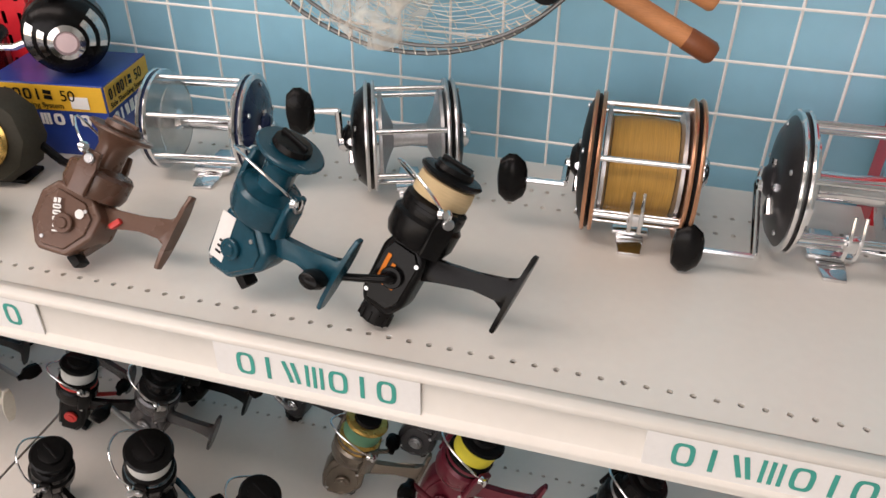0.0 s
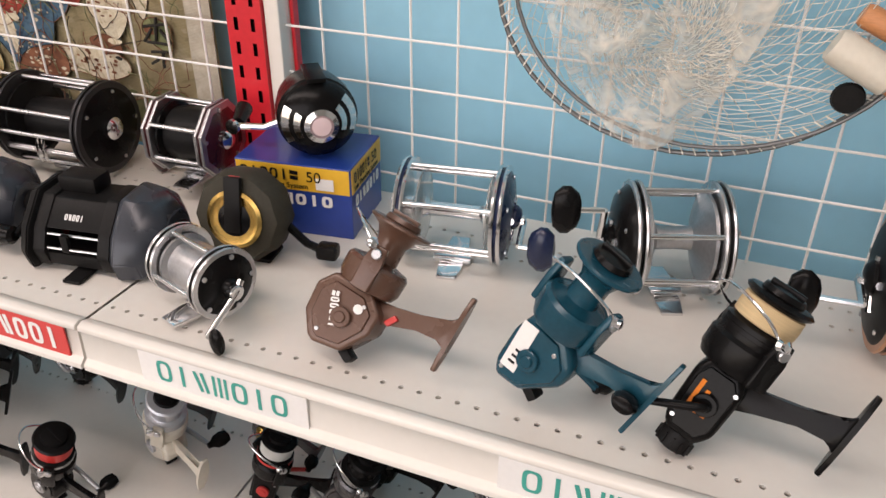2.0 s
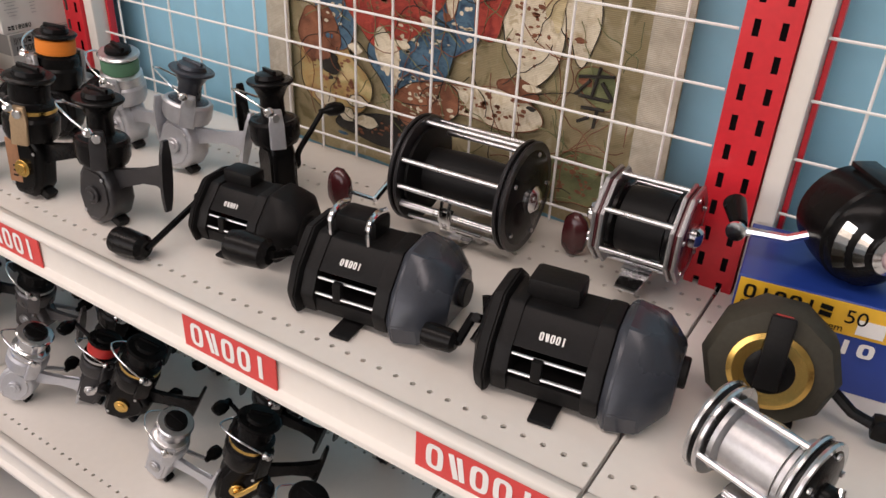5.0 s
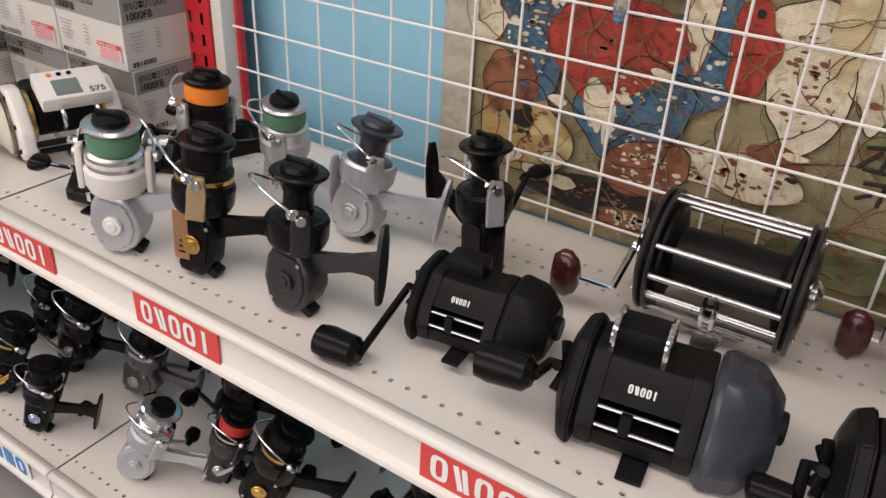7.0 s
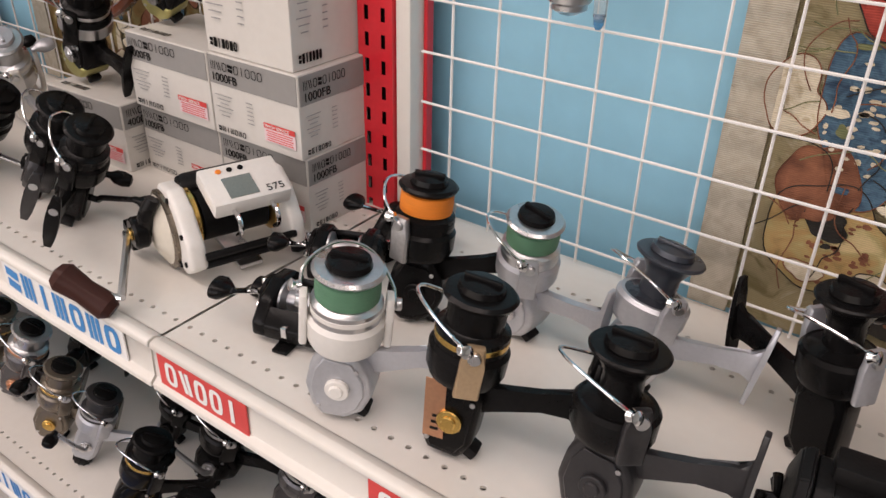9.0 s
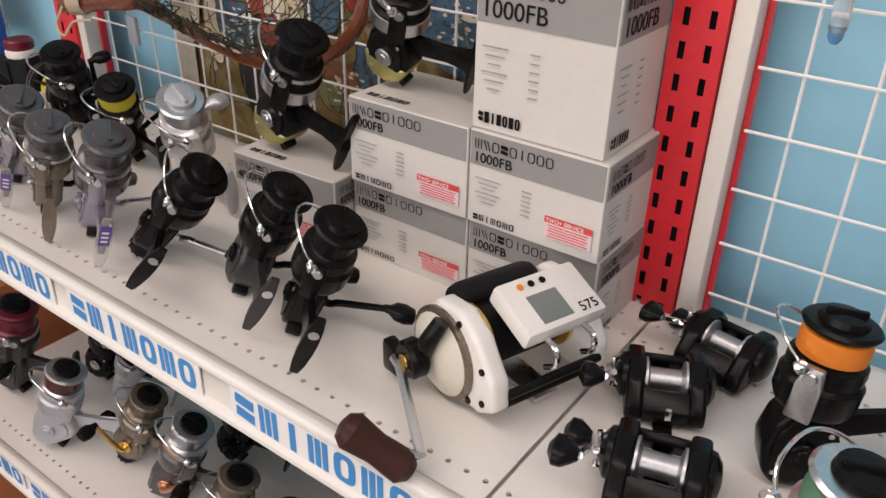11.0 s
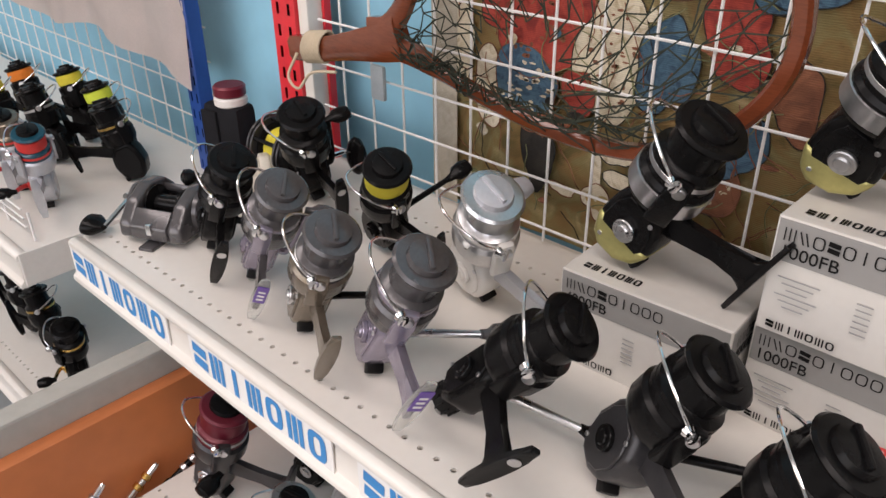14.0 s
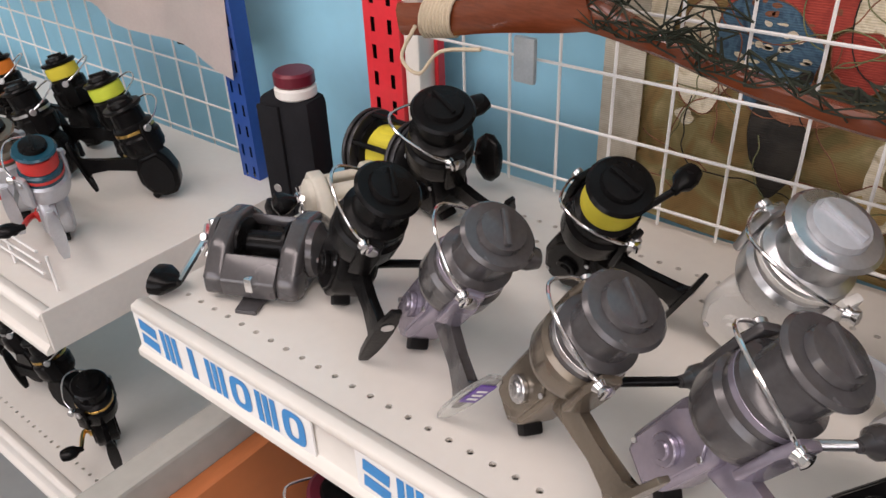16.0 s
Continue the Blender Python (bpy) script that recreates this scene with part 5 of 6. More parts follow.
# ---- lower shelf ----
LOWS = [("black spinning reel with white line", -0.608, 0.529, -0.549, 0.541, BLACK, BLACK, WHITELINE, REDLINE),
        ("silver-grey spinning reel with black spool", -0.509, 0.539, -0.446, 0.534, GREYP, BLACK, None, DULL),
        ("large black spinning reel with a green ring", -0.450, 0.450, -0.395, 0.420, BLACK, BLACK, WHITELINE, TEAL),
        ("black spinning reel with broad handle", -0.560, 0.430, -0.510, 0.410, BLACK, BLACK, None, BLACK),
        ("bronze spinning reel with pale line", -0.265, 0.530, -0.200, 0.540, BRONZE, GOLD, GREEN, BRONZE),
        ("dark red spinning reel with yellow line", -0.155, 0.530, -0.082, 0.533, MAROON, BLACK, YELLOW, MAROON),
        ("black spinning reel with a plain spool", -0.330, 0.440, -0.280, 0.420, BLACK, BLACK, None, BLACK),
        ("black spinning reel with steel trim", 0.010, 0.545, 0.070, 0.540, BLACK, BLACK, None, STEEL),
        ("pale spinning reel with clear foot", -0.765, 0.545, -0.705, 0.520, CREAM, SILVERP, None, SILVERP),
        ("black spinning reel with a red line band", -0.960, 0.440, -0.895, 0.440, BLACK, BLACK, REDLINE, BLACK),
        ("black spinning reel with red spool trim", -0.845, 0.440, -0.785, 0.430, BLACK, BLACK, REDLINE, DULL),
        ("black spinning reel with a gold band", -1.070, 0.460, -1.020, 0.500, BLACK, BLACK, None, GOLD),
        ("silver spinning reel with steel spool", -1.170, 0.440, -1.105, 0.445, SILVERP, STEEL, None, DULL),
        ("black spinning reel with a plain spool", -1.115, 0.555, -1.050, 0.560, BLACK, BLACK, None, BLACK),
        ("black spinning reel with gold spool band", -1.284, 0.475, -1.230, 0.500, BLACK, BLACK, None, GOLD),
        ("dark grey spinning reel with red trim", -1.347, 0.472, -1.290, 0.510, DKGREY, BLACK, REDLINE, STEEL),
        ("silver spinning reel with polished spool", -1.430, 0.420, -1.375, 0.450, SILVERP, CHROME, None, SILVERP),
        ("black spinning reel with a plain spool", -1.400, 0.545, -1.345, 0.560, BLACK, BLACK, None, DKGREY),
        ("black spinning reel with chrome side plate", -1.590, 0.400, -1.505, 0.445, BLACK, BLACK, None, CHROME),
        ("black spinning reel with orange tail", -1.695, 0.410, -1.645, 0.455, BLACK, BLACK, None, GOLD),
        ("grey spinning reel with dull metal trim", -1.545, 0.520, -1.490, 0.530, GREYP, BLACK, None, DULL),
        ("silver spinning reel with dark spool", -1.810, 0.430, -1.760, 0.465, SILVERP, DKGREY, None, STEEL),
        ("bronze spinning reel with gold trim", -1.885, 0.430, -1.835, 0.460, BRONZE, BRONZE, None, GOLD),
        ("silver spinning reel with a copper band", -1.995, 0.445, -1.940, 0.470, GREYP, STEEL, None, COPPER),
        ("black spinning reel with a plain spool", -1.760, 0.520, -1.700, 0.530, BLACK, BLACK, None, BLACK),
        ("bronze-silver spinning reel with gold ring", -2.080, 0.455, -2.025, 0.470, BRONZE, BRONZE, None, GOLD),
        ("silver spinning reel with copper line", -2.185, 0.410, -2.130, 0.440, SILVERP, STEEL, BURG, SILVERP),
        ("black reel with broad crimson spool", -2.335, 0.440, -2.270, 0.460, DKGREY, MAROON, MAROON, STEEL),
        ("black spinning reel with a steel arm", -2.262, 0.530, -2.205, 0.545, BLACK, BLACK, None, STEEL),
        ("black spinning reel with a wide spool", -1.655, 0.500, -1.600, 0.520, BLACK, BLACK, None, DULL),
        ("silver spinning reel with red lever", -2.190, 0.520, -2.130, 0.540, SILVERP, BLACK, BURG, SILVERP),
        ("black spinning reel with a plain spool", -1.985, 0.540, -1.930, 0.550, BLACK, BLACK, None, BLACK)]
# made-up second row of reels, added to darken the lower shelf's back
for k in range(15):
    bx = -2.33 + 0.152 * k
    LOWS.append((("added black spinning reel filling the shelf's back", "added dark grey spinning reel filling the shelf's back", "added silver-grey spinning reel filling the shelf's back")[k % 3],
                 bx, 0.605 + 0.012 * (k % 2), bx + 0.06, 0.60, (BLACK, DKGREY, GREYP)[k % 3], BLACK, (None, WHITELINE, None, REDLINE)[k % 4], (BLACK, STEEL, DULL, GOLD)[k % 4]))
for i, (lab, x, y, fx, fy, bc, sc, ln, tr) in enumerate(LOWS):
    spin_reel(lab, (x, y), (fx, fy), z=LOW, size=1.25 if sc is MAROON else 0.9 + 0.08 * (i % 3), body=bc, spool=sc, line=ln, trim=tr, style=("slim", "round", "wedge")[i % 3], rear=i % 4 == 1, crank=(20, 150, -20, 60)[i % 4], arm=(1, -1)[i % 2], lean=18 + (i * 5) % 9)


# ---- neighbouring bay beyond the blue post ----
shelf(-3.9, -2.562, 0.928, 0.366, 0.69, "worn white steel shelf of the neighbouring bay", "side_shelf", ())
shelf(-3.9, -2.585, 0.62, 0.362, 0.69, "worn white steel lower shelf of the neighbouring bay", "side_lower_shelf", (0.394,))
part("end_lip", slab(-2.5615, -2.558, 0.366, 0.655, 0.888, 0.932, 0.001), WHITE2, bpy.data.objects["side_shelf"], smooth=False)
fence = thing("wire_fence", "low white wire guard along the shelf front", "guard rail")
for z in (0.943, 0.955, 0.967):
    part("rail", tube(B(), [(-3.4, 0.395, z), (-2.60, 0.395, z)], 0.0014, 6), WIRE, fence)
for x in np.arange(-3.4, -2.58, 0.0815):
    part("post", tube(B(), [(x, 0.3965, 0.929), (x, 0.3965, 0.967)], 0.0016, 6), WIRE, fence)
for lab, x, y, fx, fy, bc, sc, ln, tr in [("black spinning reel with a gold plate", -2.66, 0.575, -2.70, 0.53, BLACK, BLACK, None, GOLD),
                                          ("black spinning reel wound with lime line", -2.745, 0.600, -2.79, 0.57, BLACK, BLACK, LIME, BLACK),
                                          ("black spinning reel wound with yellow line", -2.85, 0.600, -2.91, 0.58, BLACK, BLACK, YELLOW, BLACK),
                                          ("black spinning reel wound with orange line", -2.93, 0.560, -2.98, 0.54, BLACK, BLACK, ORANGE, BLACK),
                                          ("red and silver spinning reel with teal spool", -2.680, 0.455, -2.625, 0.43, SILVERP, TEAL, REDLINE, REDLINE),
                                          ("black spinning reel with a narrow spool", -2.80, 0.530, -2.85, 0.50, BLACK, BLACK, None, DULL),
                                          ("black spinning reel with a yellow band", -2.89, 0.50, -2.94, 0.48, BLACK, BLACK, YELLOW, BLACK),
                                          ("red and silver spinning reel with pale spool", -2.760, 0.455, -2.71, 0.43, SILVERP, BRONZE, None, REDLINE)]:
    spin_reel(lab, (x, y), (fx, fy), z=0.928, size=0.92, body=bc, spool=sc, line=ln, trim=tr, lean=16)
for lab, x, y, fx, fy, tr in [("black spinning reel with an orange ring", -2.715, 0.440, -2.66, 0.42, GOLD), ("black spinning reel with a gold ring", -2.80, 0.450, -2.85, 0.43, GOLD), ("dark spinning reel with dull metal trim", -2.89, 0.450, -2.94, 0.44, DULL)]:
    spin_reel(lab, (x, y), (fx, fy), z=0.62, size=0.95, body=BLACK, trim=tr, lean=14)

pouch = thing("pouch", "black nylon pouch holding a maroon bottle", "pouch")
part("sleeve", box(B(), 0.062, 0.036, 0.150, pose(0, 0, 0), 0.010), NYLON, pouch)
part("flap", box(B(), 0.026, 0.005, 0.120, pose(-0.016, -0.0195, 0.022), 0.002), NYLON, pouch)
part("snap", cyl(B(), 0.005, 0.003, pose(-0.016, -0.0215, 0.052) @ RX90, 14), STEEL, pouch)
part("bottle_neck", cyl(B(), 0.021, 0.012, pose(0.006, 0, 0.148), 22), WHITEP, pouch, "white collar")
part("bottle_cap", cyl(B(), 0.0205, 0.015, pose(0.006, 0, 0.1595), 22), MAROON, pouch, "maroon cap")
pouch.matrix_world = pose(-2.508, 0.640, 0.9105, 0, 0, 12)
structure("gap_ledge", slab(-2.5550, -2.415, 0.56, 0.69, 0.880, 0.910, 0.001), WHITE2, "narrow white ledge between the bays", "ledge")

# board and bin below the gap
structure("divider_board", slab(-2.480, -2.448, 0.10, 0.60, 0.0, 0.80, 0.004), CONC, "grey painted divider board", "board")
cab = thing("wooden_cabinet", "orange veneered wooden cabinet side beside the lower shelf", "cabinet")
part("veneer", slab(-2.4475, -2.425, 0.10, 0.60, 0.0, 0.762, 0.003), WOODO, cab)
part("ledge", slab(-2.4245, -2.3975, 0.10, 0.60, 0.58, 0.600, 0.002), WOODO, cab)
for k in range(4):
    rod = thing("rod_handle", "chrome-ringed rod butt leaning by the wooden panel" if k else "black rod grip leaning by the wooden panel", "rod handle", "rod butts")
    part("shaft", lathe(B(), [(0.004, 0), (0.005, 0.004), (0.005, 0.05), (0.0062, 0.052), (0.0062, 0.066), (0.0045, 0.068), (0.0045, 0.12), (0.003, 0.124)], I4, 14), CHROME if k else BLACK, rod)
    for h in (0.02, 0.085, 0.10):
        part("collar", cyl(B(), 0.0066, 0.008, pose(0, 0, h), 14), GOLD if (k + int(h * 100)) % 2 else STEEL, rod)
    settle(rod, pose(-2.411, 0.36 - 0.055 * k, 0, -66 + 9 * k, 0, 0), 0.6002)

cloth = thing("hanging_cloth", "white cotton cloth hanging over the wire grid", "cloth")
bm = B()
rows = []
for i in range(25):
    x = -3.25 + 0.64 * i / 24
    low = 1.082 - 0.04 * max(0, (x + 2.80) / 0.19) ** 1.6 + 0.008 * math.sin(x * 21)
    rows.append([bm.verts.new((x, 0.655 + 0.010 * math.sin(x * 34 + j * 0.5) , low + (1.42 - low) * j / 6)) for j in range(7)])
for a, b in zip(rows, rows[1:]):
    for j in range(6):
        bm.faces.new((a[j], b[j], b[j + 1], a[j + 1]))
bmesh.ops.solidify(bm, geom=bm.faces[:], thickness=0.006)
part("cloth_sheet", bm, CLOTH, cloth)
lure = thing("lure_rig", "dark lure rod with swivel clips hanging on the grid", "fishing lure")
part("bar", tube(B(), [(-2.765, 0.690, 1.055), (-2.675, 0.690, 1.062)], 0.003, 8), BLACK, lure)
part("leader", tube(B(), curve([(-2.678, 0.690, 1.062), (-2.664, 0.690, 1.085), (-2.650, 0.690, 1.125)], 4), 0.0009, 6), STEEL, lure)
part("clip", tube(B(), curve([(-2.678, 0.688, 1.06), (-2.668, 0.688, 1.045), (-2.660, 0.688, 1.025), (-2.655, 0.688, 1.045), (-2.662, 0.688, 1.06)], 4), 0.001, 6), STEEL, lure)


# ---- tapestries behind the grids ----
def blob(cx, cz, rx, rz, seed, n=56, rough=0.20):
    rnd = random.Random(seed)
    ph = [(rnd.uniform(0, 6.28), rnd.uniform(0.3, 1) * rough / (k + 1)) for k in range(6)]
    return [(cx + rx * math.cos(a) * (1 + sum(s * math.sin((k + 2) * a + p) for k, (p, s) in enumerate(ph))),
             cz + rz * math.sin(a) * (1 + sum(s * math.sin((k + 2) * a + p) for k, (p, s) in enumerate(ph)))) for a in (6.2832 * i / n for i in range(n))]


def patch(bm, pts, y):
    bm.faces.new([bm.verts.new((x, y, z)) for x, z in pts])


def tapestry(name, label, x0, x1, z0, z1, ground, seed, motifs, border):
    root = thing(name, label, "tapestry", "tapestries")
    bm = B()
    n = 40
    g = [[bm.verts.new((x0 + (x1 - x0) * i / n, 0.7 + 0.0025 * math.sin(i * 0.7 + 0.15 * j), z0 + (z1 - z0) * j / 12)) for j in range(13)] for i in range(n + 1)]
    for a, b in zip(g, g[1:]):
        for j in range(12):
            bm.faces.new((a[j], b[j], b[j + 1], a[j + 1]))
    bmesh.ops.solidify(bm, geom=bm.faces[:], thickness=0.002)
    part("cloth_ground", bm, ground, root)
    for s in border:
        part("woven_border", slab(*((x0, x0 + 0.034) if s < 0 else (x1 - 0.034, x1)), 0.6955, 0.6967, z0, z1), TAP_EDGE, root, smooth=False)
    rnd = random.Random(seed)
    y = 0.6965
    yarns = (YARN_CREAM, YARN_BROWN, YARN_BLACK, YARN_GREEN, YARN_CREAM, YARN_BLUE, YARN_BROWN)
    motifs = list(motifs) + [(rnd.uniform(x0 + 0.05, x1 - 0.05), rnd.uniform(z0 + 0.02, z1 - 0.25), rnd.uniform(0.003, 0.010), rnd.uniform(0.002, 0.007), yarns[k % 7]) for k in range(34)]
    for i, (cx, cz, rx, rz, col) in enumerate(motifs):
        y -= 0.00007
        bm = B()
        patch(bm, blob(cx, cz, rx, rz, seed + i), y)
        part("motif", bm, col, root, smooth=False)
        if rx > 0.012:
            bm = B()
            o = blob(cx, cz, rx, rz, seed + i)
            tube(bm, [(x, y - 0.0004, z) for x, z in o], 0.0005, 5, closed=True)
            part("stitched_outline", bm, rnd.choice((YARN_BLACK, YARN_BROWN)), root)
        if rx > 0.03:
            bm = B()
            for _ in range(34):
                a, q = rnd.uniform(0, 6.28), rnd.uniform(0.1, 0.8)
                patch(bm, blob(cx + rx * q * math.cos(a), cz + rz * q * math.sin(a), rnd.uniform(0.0015, 0.004), rnd.uniform(0.001, 0.0025), rnd.random(), 8), y - 0.0003)
            part("stitched_dots", bm, YARN_CREAM if col in (YARN_BLUE, YARN_BROWN) else YARN_BROWN, root, smooth=False)
    # wandering outlines in dark yarn, and leaf sprigs
    for k in range(110):
        px, pz = rnd.uniform(x0 + 0.05, x1 - 0.05), rnd.uniform(z0 + 0.02, z1 - 0.25)
        pts = [(px, 0.6925, pz)]
        a = rnd.uniform(0, 6.28)
        for _ in range(7):
            a += rnd.uniform(-0.6, 0.6)
            pts.append((min(max(pts[-1][0] + 0.010 * math.cos(a), x0 + 0.04), x1 - 0.04), 0.6925, max(pts[-1][2] + 0.010 * math.sin(a), z0 + 0.01)))
        part("stitched_line", tube(B(), curve(pts, 3), 0.0005, 5), (YARN_BLACK, YARN_BROWN, YARN_GREEN, YARN_GREEN, YARN_BROWN)[k % 5], root)
    return root


# the wide black oval at (-1.02, 1.052) paints in dark shadow along the bottom
M1 = [(-0.862, 1.205, 0.034, 0.062, YARN_CREAM), (-0.815, 1.225, 0.020, 0.050, YARN_CREAM), (-0.90, 1.11, 0.055, 0.022, YARN_CREAM), (-0.80, 1.06, 0.045, 0.030, YARN_GREEN), (-1.02, 1.052, 0.075, 0.018, YARN_BLACK), (-1.10, 1.10, 0.045, 0.050, TAP_GREEN),
      (-1.100, 1.195, 0.032, 0.060, YARN_BLUE), (-1.119, 1.145, 0.026, 0.034, YARN_BROWN), (-1.150, 1.205, 0.024, 0.026, YARN_CREAM), (-0.993, 1.140, 0.055, 0.045, YARN_BLUE), (-0.945, 1.205, 0.034, 0.060, YARN_BLUE),
      (-1.022, 1.195, 0.062, 0.046, YARN_RED), (-0.975, 1.094, 0.044, 0.026, YARN_BROWN), (-0.906, 1.215, 0.022, 0.034, YARN_RED), (-1.030, 1.143, 0.010, 0.026, YARN_CREAM), (-1.015, 1.130, 0.006, 0.024, YARN_CREAM), (-0.950, 1.240, 0.014, 0.040, YARN_CREAM),
      (-1.053, 1.057, 0.016, 0.008, YARN_CREAM), (-1.082, 1.060, 0.015, 0.008, YARN_CREAM), (-1.112, 1.072, 0.015, 0.008, YARN_CREAM), (-1.065, 1.078, 0.014, 0.007, YARN_CREAM), (-0.977, 1.040, 0.036, 0.011, YARN_BROWN), (-1.105, 1.115, 0.016, 0.012, YARN_BLACK),
      (-0.789, 1.155, 0.020, 0.018, YARN_GREEN), (-0.868, 1.135, 0.022, 0.010, YARN_BROWN), (-0.840, 1.240, 0.012, 0.045, TAP_BEIGE), (-1.02, 1.285, 0.080, 0.040, YARN_BLUE), (-1.10, 1.29, 0.030, 0.035, YARN_RED), (-0.92, 1.31, 0.05, 0.03, YARN_RED)]
M2 = [(-2.060, 1.215, 0.055, 0.040, YARN_RED), (-2.112, 1.240, 0.030, 0.028, YARN_RED), (-2.165, 1.195, 0.022, 0.042, YARN_CREAM), (-2.119, 1.150, 0.024, 0.036, YARN_CREAM), (-2.078, 1.160, 0.040, 0.034, YARN_BLUE), (-1.989, 1.200, 0.036, 0.058, YARN_CREAM),
      (-2.020, 1.165, 0.018, 0.020, YARN_RED), (-2.061, 1.100, 0.020, 0.036, YARN_BLACK), (-2.045, 1.128, 0.024, 0.012, YARN_BROWN), (-1.940, 1.204, 0.026, 0.040, YARN_BLUE), (-1.885, 1.235, 0.028, 0.034, YARN_RED), (-1.835, 1.200, 0.020, 0.030, YARN_BROWN),
      (-1.990, 1.069, 0.017, 0.016, YARN_CREAM), (-1.990, 1.069, 0.011, 0.010, TAP_GREEN), (-1.994, 1.092, 0.006, 0.022, YARN_CREAM), (-1.972, 1.096, 0.016, 0.008, YARN_CREAM), (-1.975, 1.118, 0.017, 0.009, YARN_CREAM), (-2.030, 1.070, 0.014, 0.006, YARN_CREAM), (-1.960, 1.050, 0.014, 0.006, YARN_CREAM),
      (-1.900, 1.120, 0.040, 0.030, YARN_BROWN), (-1.870, 1.155, 0.022, 0.026, YARN_BLUE), (-1.930, 1.110, 0.018, 0.020, YARN_GREEN), (-1.760, 1.210, 0.040, 0.050, YARN_BLUE), (-1.720, 1.160, 0.035, 0.025, YARN_RED), (-1.660, 1.220, 0.030, 0.050, YARN_CREAM), (-1.98, 1.285, 0.07, 0.03, YARN_GREEN), (-1.84, 1.30, 0.05, 0.04, YARN_BLUE)]
T1 = tapestry("tapestry", "beige woven tapestry with red and blue figures behind the grid", -1.196, -0.715, 1.012, 1.55, TAP_BEIGE, 11, M1, (-1, 1))
T2 = tapestry("tapestry", "olive and rust woven tapestry with pictures behind the grid", -2.198, -1.585, 1.012, 1.55, TAP_GREEN, 23, M2, (-1, 1))
bm = B()
for dx, dz, a, ln in ((0, 0.024, 80, 0.03), (0.0, 0.03, 10, 0.034), (-0.012, 0.018, 50, 0.02), (0.012, 0.018, 130, 0.02), (0, 0.010, 0, 0.03), (0, 0.0, 5, 0.022), (0.004, -0.008, 85, 0.02), (-0.008, -0.012, 30, 0.012)):
    c, s = math.cos(radians(a)) * ln / 2, math.sin(radians(a)) * ln / 2
    tube(bm, [(-0.790 + dx - c, 0.6925, 1.135 + dz - s), (-0.790 + dx + c, 0.6925, 1.135 + dz + s)], 0.0018, 6)
part("brushed_character", bm, YARN_BLACK, T1)


# ---- landing nets hung on the grids ----
def net_mesh(bm, hoop, depth, rings, y0, r, seed, closing=0.93, loose=5):
    """Cord netting from a hoop: sagging rounds tied by slanting strands."""
    rnd = random.Random(seed)
    n = len(hoop)
    cx, cz = sum(p[0] for p in hoop) / n, sum(p[1] for p in hoop) / n
    levels = []
    for k in range(rings + 1):
        f = 1 - closing * k / rings
        levels.append([Vector((cx + (x - cx) * f + rnd.uniform(-1, 1) * r * loose * (k > 0), y0 - depth * math.sin(k / rings * 1.4) + rnd.uniform(-1, 1) * 0.004 * (k > 0), cz + (z - cz) * f - 0.04 * k / rings + rnd.uniform(-1, 1) * r * loose * (k > 0))) for x, z in hoop])
    for k in range(rings):
        for i in range(n):
            j = (i + 1) % n
            mid = (levels[k][i] + levels[k][j]) / 2
            tgt = levels[k + 1][i]
            tube(bm, [levels[k][i], tgt], r, 3)
            tube(bm, [levels[k][j], tgt], r, 3)


net = thing("landing_net", "round wire landing net with pale mesh and wooden handle", "landing net")
hoop = [(-0.215 + 0.163 * math.cos(a), 1.262 + 0.135 * math.sin(a)) for a in (6.2832 * i / 48 for i in range(48))]
part("hoop", tube(B(), [(x, 0.652, z) for x, z in hoop], 0.0022, 8, closed=True), mat("grey_wire", (0.16, 0.16, 0.16), 0.4, 0.6), net)
part("hoop", tube(B(), [(x * 0.98 - 0.004 + 0.012, 0.646, z + 0.010) for x, z in hoop], 0.0018, 8, closed=True), MATS["grey_wire"], net)
bm = B()
net_mesh(bm, hoop, 0.02, 22, 0.660, 0.00035, 3)
part("netting", bm, MESH, net)
bm = B()
for i in range(96):
    a = 6.2832 * i / 96
    x, z = -0.215 + 0.163 * math.cos(a), 1.262 + 0.135 * math.sin(a)
    tube(bm, [(x, 0.648, z), (x * 1.0 - 0.010 * math.cos(a + 0.5), 0.655, z - 0.010 * math.sin(a + 0.5))], 0.0008, 4)
part("lacing", bm, MESH, net)
bm = B()
net_mesh(bm, [(-0.235 + (x + 0.215) * 0.55, 1.275 + (z - 1.262) * 0.8) for x, z in hoop], 0.012, 24, 0.648, 0.00024, 5, 0.8, 7)
part("inner_netting", bm, MESH, net)
bm = B()
veil = [[bm.verts.new((-0.245 + 0.092 * q / 9 * math.cos(a) * (1 + 0.10 * math.sin(3 * a)), 0.642 + 0.006 * math.sin(5 * a + q * 0.7), 1.262 + 0.122 * q / 9 * math.sin(a) * (1 + 0.08 * math.sin(4 * a + 1)))) for a in (6.2832 * i / 48 for i in range(48))] for q in range(1, 10)]
for a, b in zip(veil, veil[1:]):
    for i in range(48):
        bm.faces.new((a[i], a[(i + 1) % 48], b[(i + 1) % 48], b[i]))
part("fine_mesh", bm, VEIL, net, "pale gathered fine nylon mesh")
HD = Matrix.Translation((-0.108, 0.640, 1.234)) @ Vector((0.150, 0, -0.075)).to_track_quat("Z", "Y").to_matrix().to_4x4()
h = part("handle", lathe(B(), [(0.009, 0), (0.011, 0.004), (0.011, 0.05), (0.0092, 0.056), (0.0088, 0.140), (0.0090, 0.168), (0.007, 0.171)], HD, 18), WOODP, net)
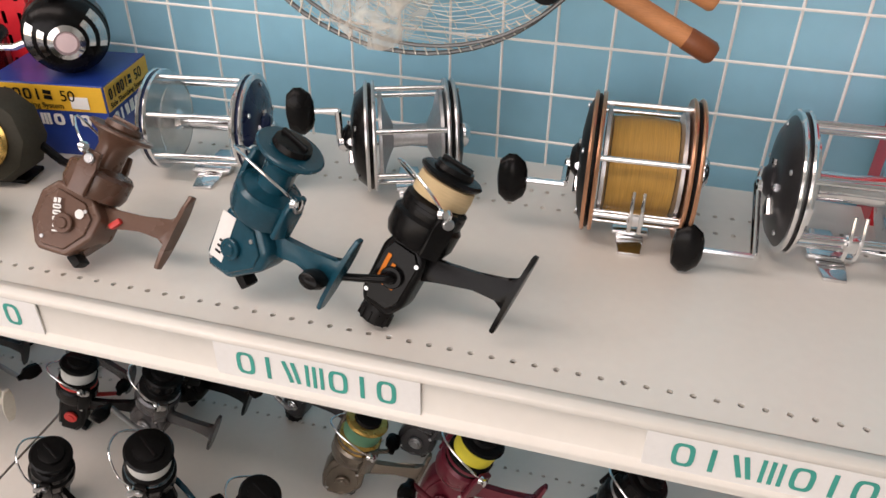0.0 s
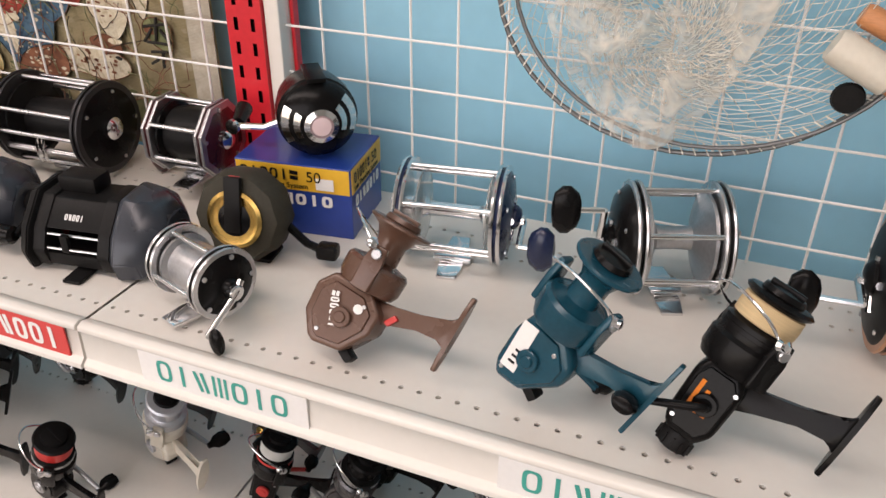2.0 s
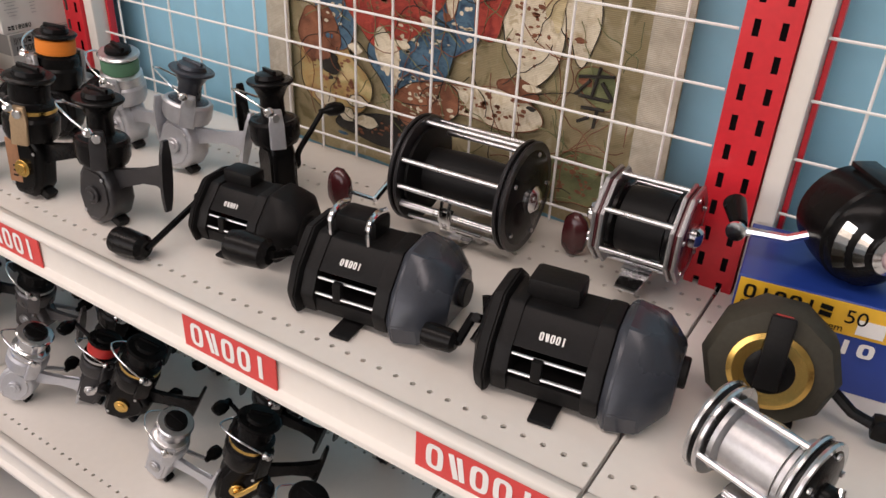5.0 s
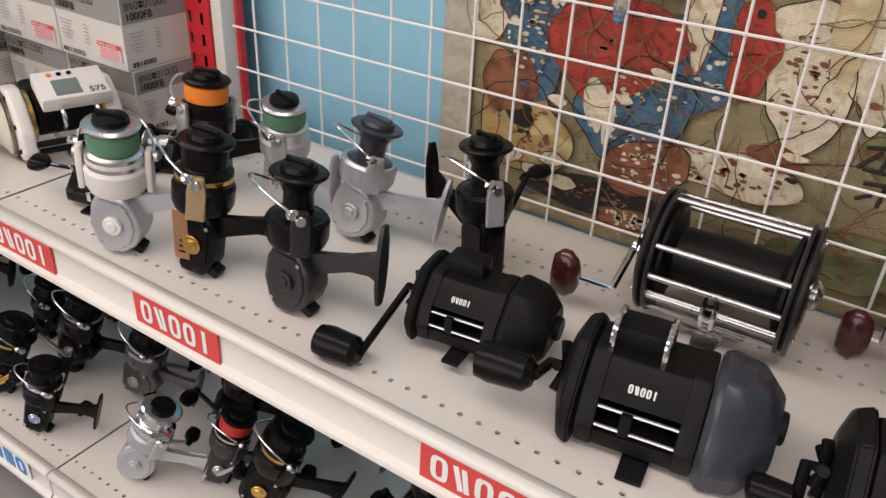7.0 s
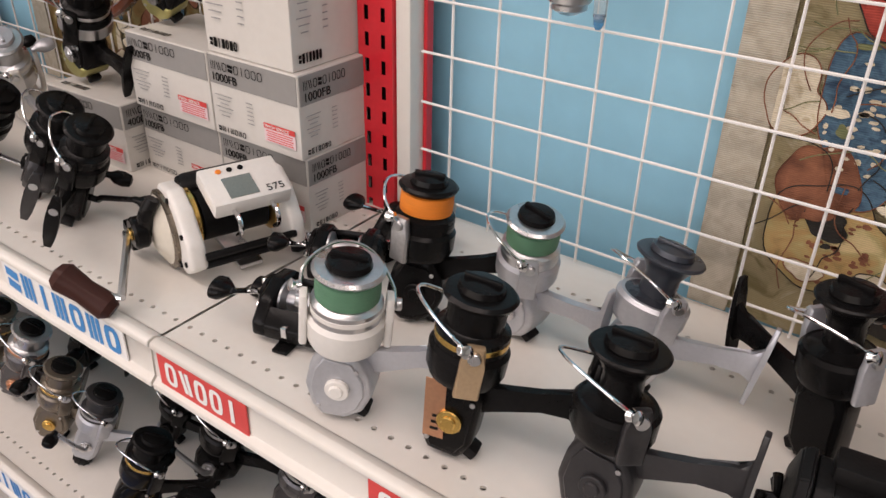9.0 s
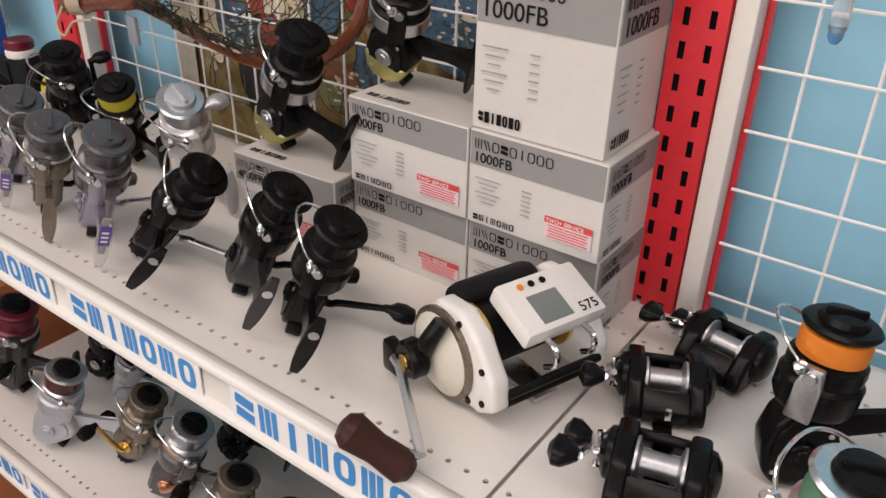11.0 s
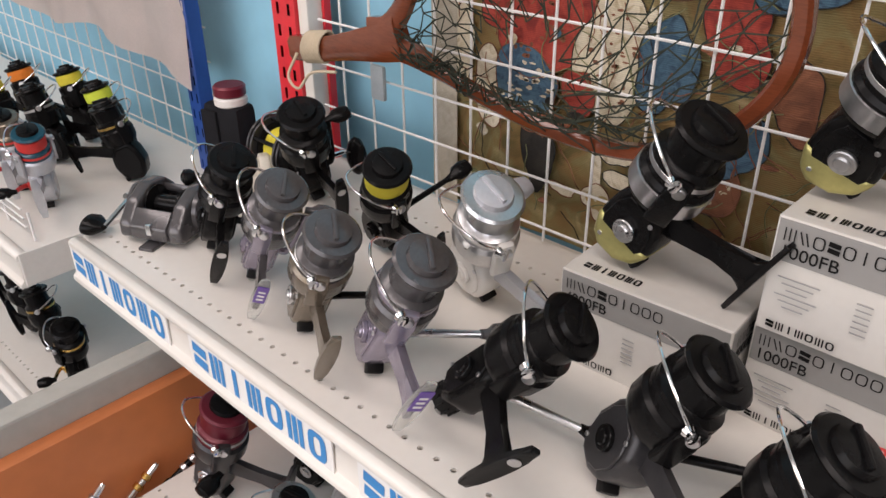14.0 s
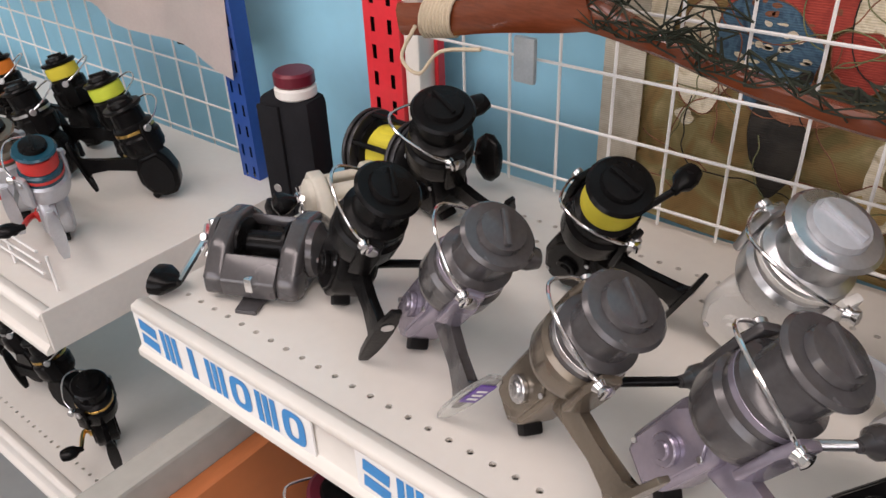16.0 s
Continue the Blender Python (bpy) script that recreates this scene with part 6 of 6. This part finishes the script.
part("handle_tip", lathe(B(), [(0.0092, 0.146), (0.0094, 0.147), (0.0094, 0.169), (0.007, 0.1725)], HD, 18), mat("dark_turned_wood", (0.20, 0.065, 0.025), 0.4), h)
part("handle_sleeve", lathe(B(), [(0.012, -0.004), (0.0140, 0), (0.0138, 0.044), (0.012, 0.046)], HD, 18), CREAM, h)
H2 = Matrix.Translation((-0.096, 0.656, 1.256)) @ Vector((0.150, 0, -0.068)).to_track_quat("Z", "Y").to_matrix().to_4x4()
part("second_handle", lathe(B(), [(0.008, 0), (0.0095, 0.004), (0.0090, 0.135), (0.0092, 0.148), (0.007, 0.151)], H2, 16), WOODP, net)
part("rubber_washer", lathe(B(), [(0.004, 0), (0.011, 0.0), (0.0125, 0.003), (0.011, 0.006), (0.004, 0.006)], pose(-0.092, 0.644, 1.196) @ RX90, 20), BLACKM, net)

net = thing("wooden_landing_net", "varnished wooden landing net with dark green cord mesh", "landing net")


def lam(pts, w, d):
    """A flat wooden lath along points in x-z."""
    bm = B()
    pv = [Vector((x, 0, z)) for x, z in pts]
    rings = []
    for i, p in enumerate(pv):
        t = (pv[min(i + 1, len(pv) - 1)] - pv[max(i - 1, 0)]).normalized()
        s = Vector((-t.z, 0, t.x))
        ww = w(i / (len(pv) - 1)) / 2
        rings.append([bm.verts.new(p + s * a * ww + Vector((0, 0.640 + b * d / 2, 0))) for a, b in ((-1, -0.6), (-0.6, -1), (0.6, -1), (1, -0.6), (1, 0.6), (0.6, 1), (-0.6, 1), (-1, 0.6))])
    for a, b in zip(rings, rings[1:]):
        for i in range(8):
            j = (i + 1) % 8
            bm.faces.new((a[i], a[j], b[j], b[i]))
    bm.faces.new(rings[0])
    bm.faces.new(rings[-1])
    return bm


loop = [(v.x, v.z) for v in curve([(-2.222, 0, 1.187), (-2.180, 0, 1.186), (-2.130, 0, 1.174), (-2.060, 0, 1.158), (-1.980, 0, 1.149), (-1.910, 0, 1.157), (-1.850, 0, 1.195), (-1.822, 0, 1.250), (-1.840, 0, 1.320), (-1.910, 0, 1.365), (-2.000, 0, 1.375), (-2.090, 0, 1.350), (-2.150, 0, 1.300), (-2.168, 0, 1.245), (-2.196, 0, 1.206), (-2.222, 0, 1.194)], 5)]
part("bow", lam(loop, lambda f: 0.013 + 0.020 * (max(0, 1 - f * 7) + max(0, 1 - (1 - f) * 7)), 0.0125), WOOD, net)
part("throat", lam([(v.x, v.z) for v in curve([(-2.352, 0, 1.158), (-2.30, 0, 1.166), (-2.25, 0, 1.178), (-2.210, 0, 1.188), (-2.182, 0, 1.198)], 6)], lambda f: 0.026 + 0.034 * max(0, f - 0.35) ** 1.2, 0.018), WOOD, net)
bm = B()
for k in range(9):
    x = -2.325 + 0.0035 * k
    tube(bm, [(x + 0.016 * math.cos(a) * 0.12, 0.640 + 0.0125 * math.sin(a), 1.163 + 0.0165 * math.cos(a) + 0.0006 * k) for a in (6.2832 * i / 14 for i in range(14))], 0.0017, 6, closed=True)
part("string_binding", bm, STRING, net)
part("string_loop", tube(B(), curve([(-2.325, 0.622, 1.160), (-2.335, 0.615, 1.135), (-2.315, 0.612, 1.126), (-2.298, 0.618, 1.145), (-2.262, 0.622, 1.152)], 5), 0.0016, 6), STRING, net)
bm = B()
net_mesh(bm, [loop[i] for i in range(0, len(loop), 2)], 0.025, 9, 0.640, 0.0007, 9, 0.72, 14)
part("netting", bm, CORD, net)
hook = thing("plastic_hook", "small grey translucent plastic hook on the grid", "hook")
part("tab", box(B(), 0.020, 0.006, 0.038, pose(-2.255, 0.672, 1.112), 0.003), mat("grey_translucent_plastic", (0.42, 0.46, 0.48), 0.3), hook)

# hanging tackle on the second bay's grid
for x, z, w in ((-1.318, 1.252, 0.034), (-1.428, 1.268, 0.012), (-1.292, 1.244, 0.010), (-1.005, 1.232, 0.011)):
    t = thing("hanging_tool", "silver metal tackle tool hanging on the grid" if w > 0.02 else "clear lure tube with a blue cap on the grid", "tackle", "hanging tackle")
    part("shank", lathe(B(), [(w * 0.35, 0), (w * 0.5, 0.004), (w * 0.5, 0.05), (w * 0.3, 0.058), (w * 0.3, 0.10)], pose(x, 0.655, z), 14), STEEL if w > 0.02 else CLEARP, t)
    part("tip", lathe(B(), [(w * 0.2, -0.006), (w * 0.42, -0.002), (w * 0.42, 0.004), (w * 0.3, 0.006)], pose(x, 0.655, z), 14), STEEL if w > 0.02 else GLASSY, t)
    part("hanger", tube(B(), curve([(x, 0.655, z + 0.098), (x, 0.662, z + 0.115), (x, 0.678, z + 0.112)], 4), 0.0014, 6), STEEL, t)

crate = thing("crate", "bright blue plastic crate under the shelves", "crate")
CR = mat("blue_plastic", (0.01, 0.10, 0.42), 0.35)
part("shell", box(B(), 0.40, 0.14, 0.50, pose(0, 0, 0), 0.01), CR, crate)
part("rim", box(B(), 0.42, 0.16, 0.03, pose(0, 0, 0.4995), 0.006), CR, crate)
crate.matrix_world = pose(-1.80, 0.27, 0)
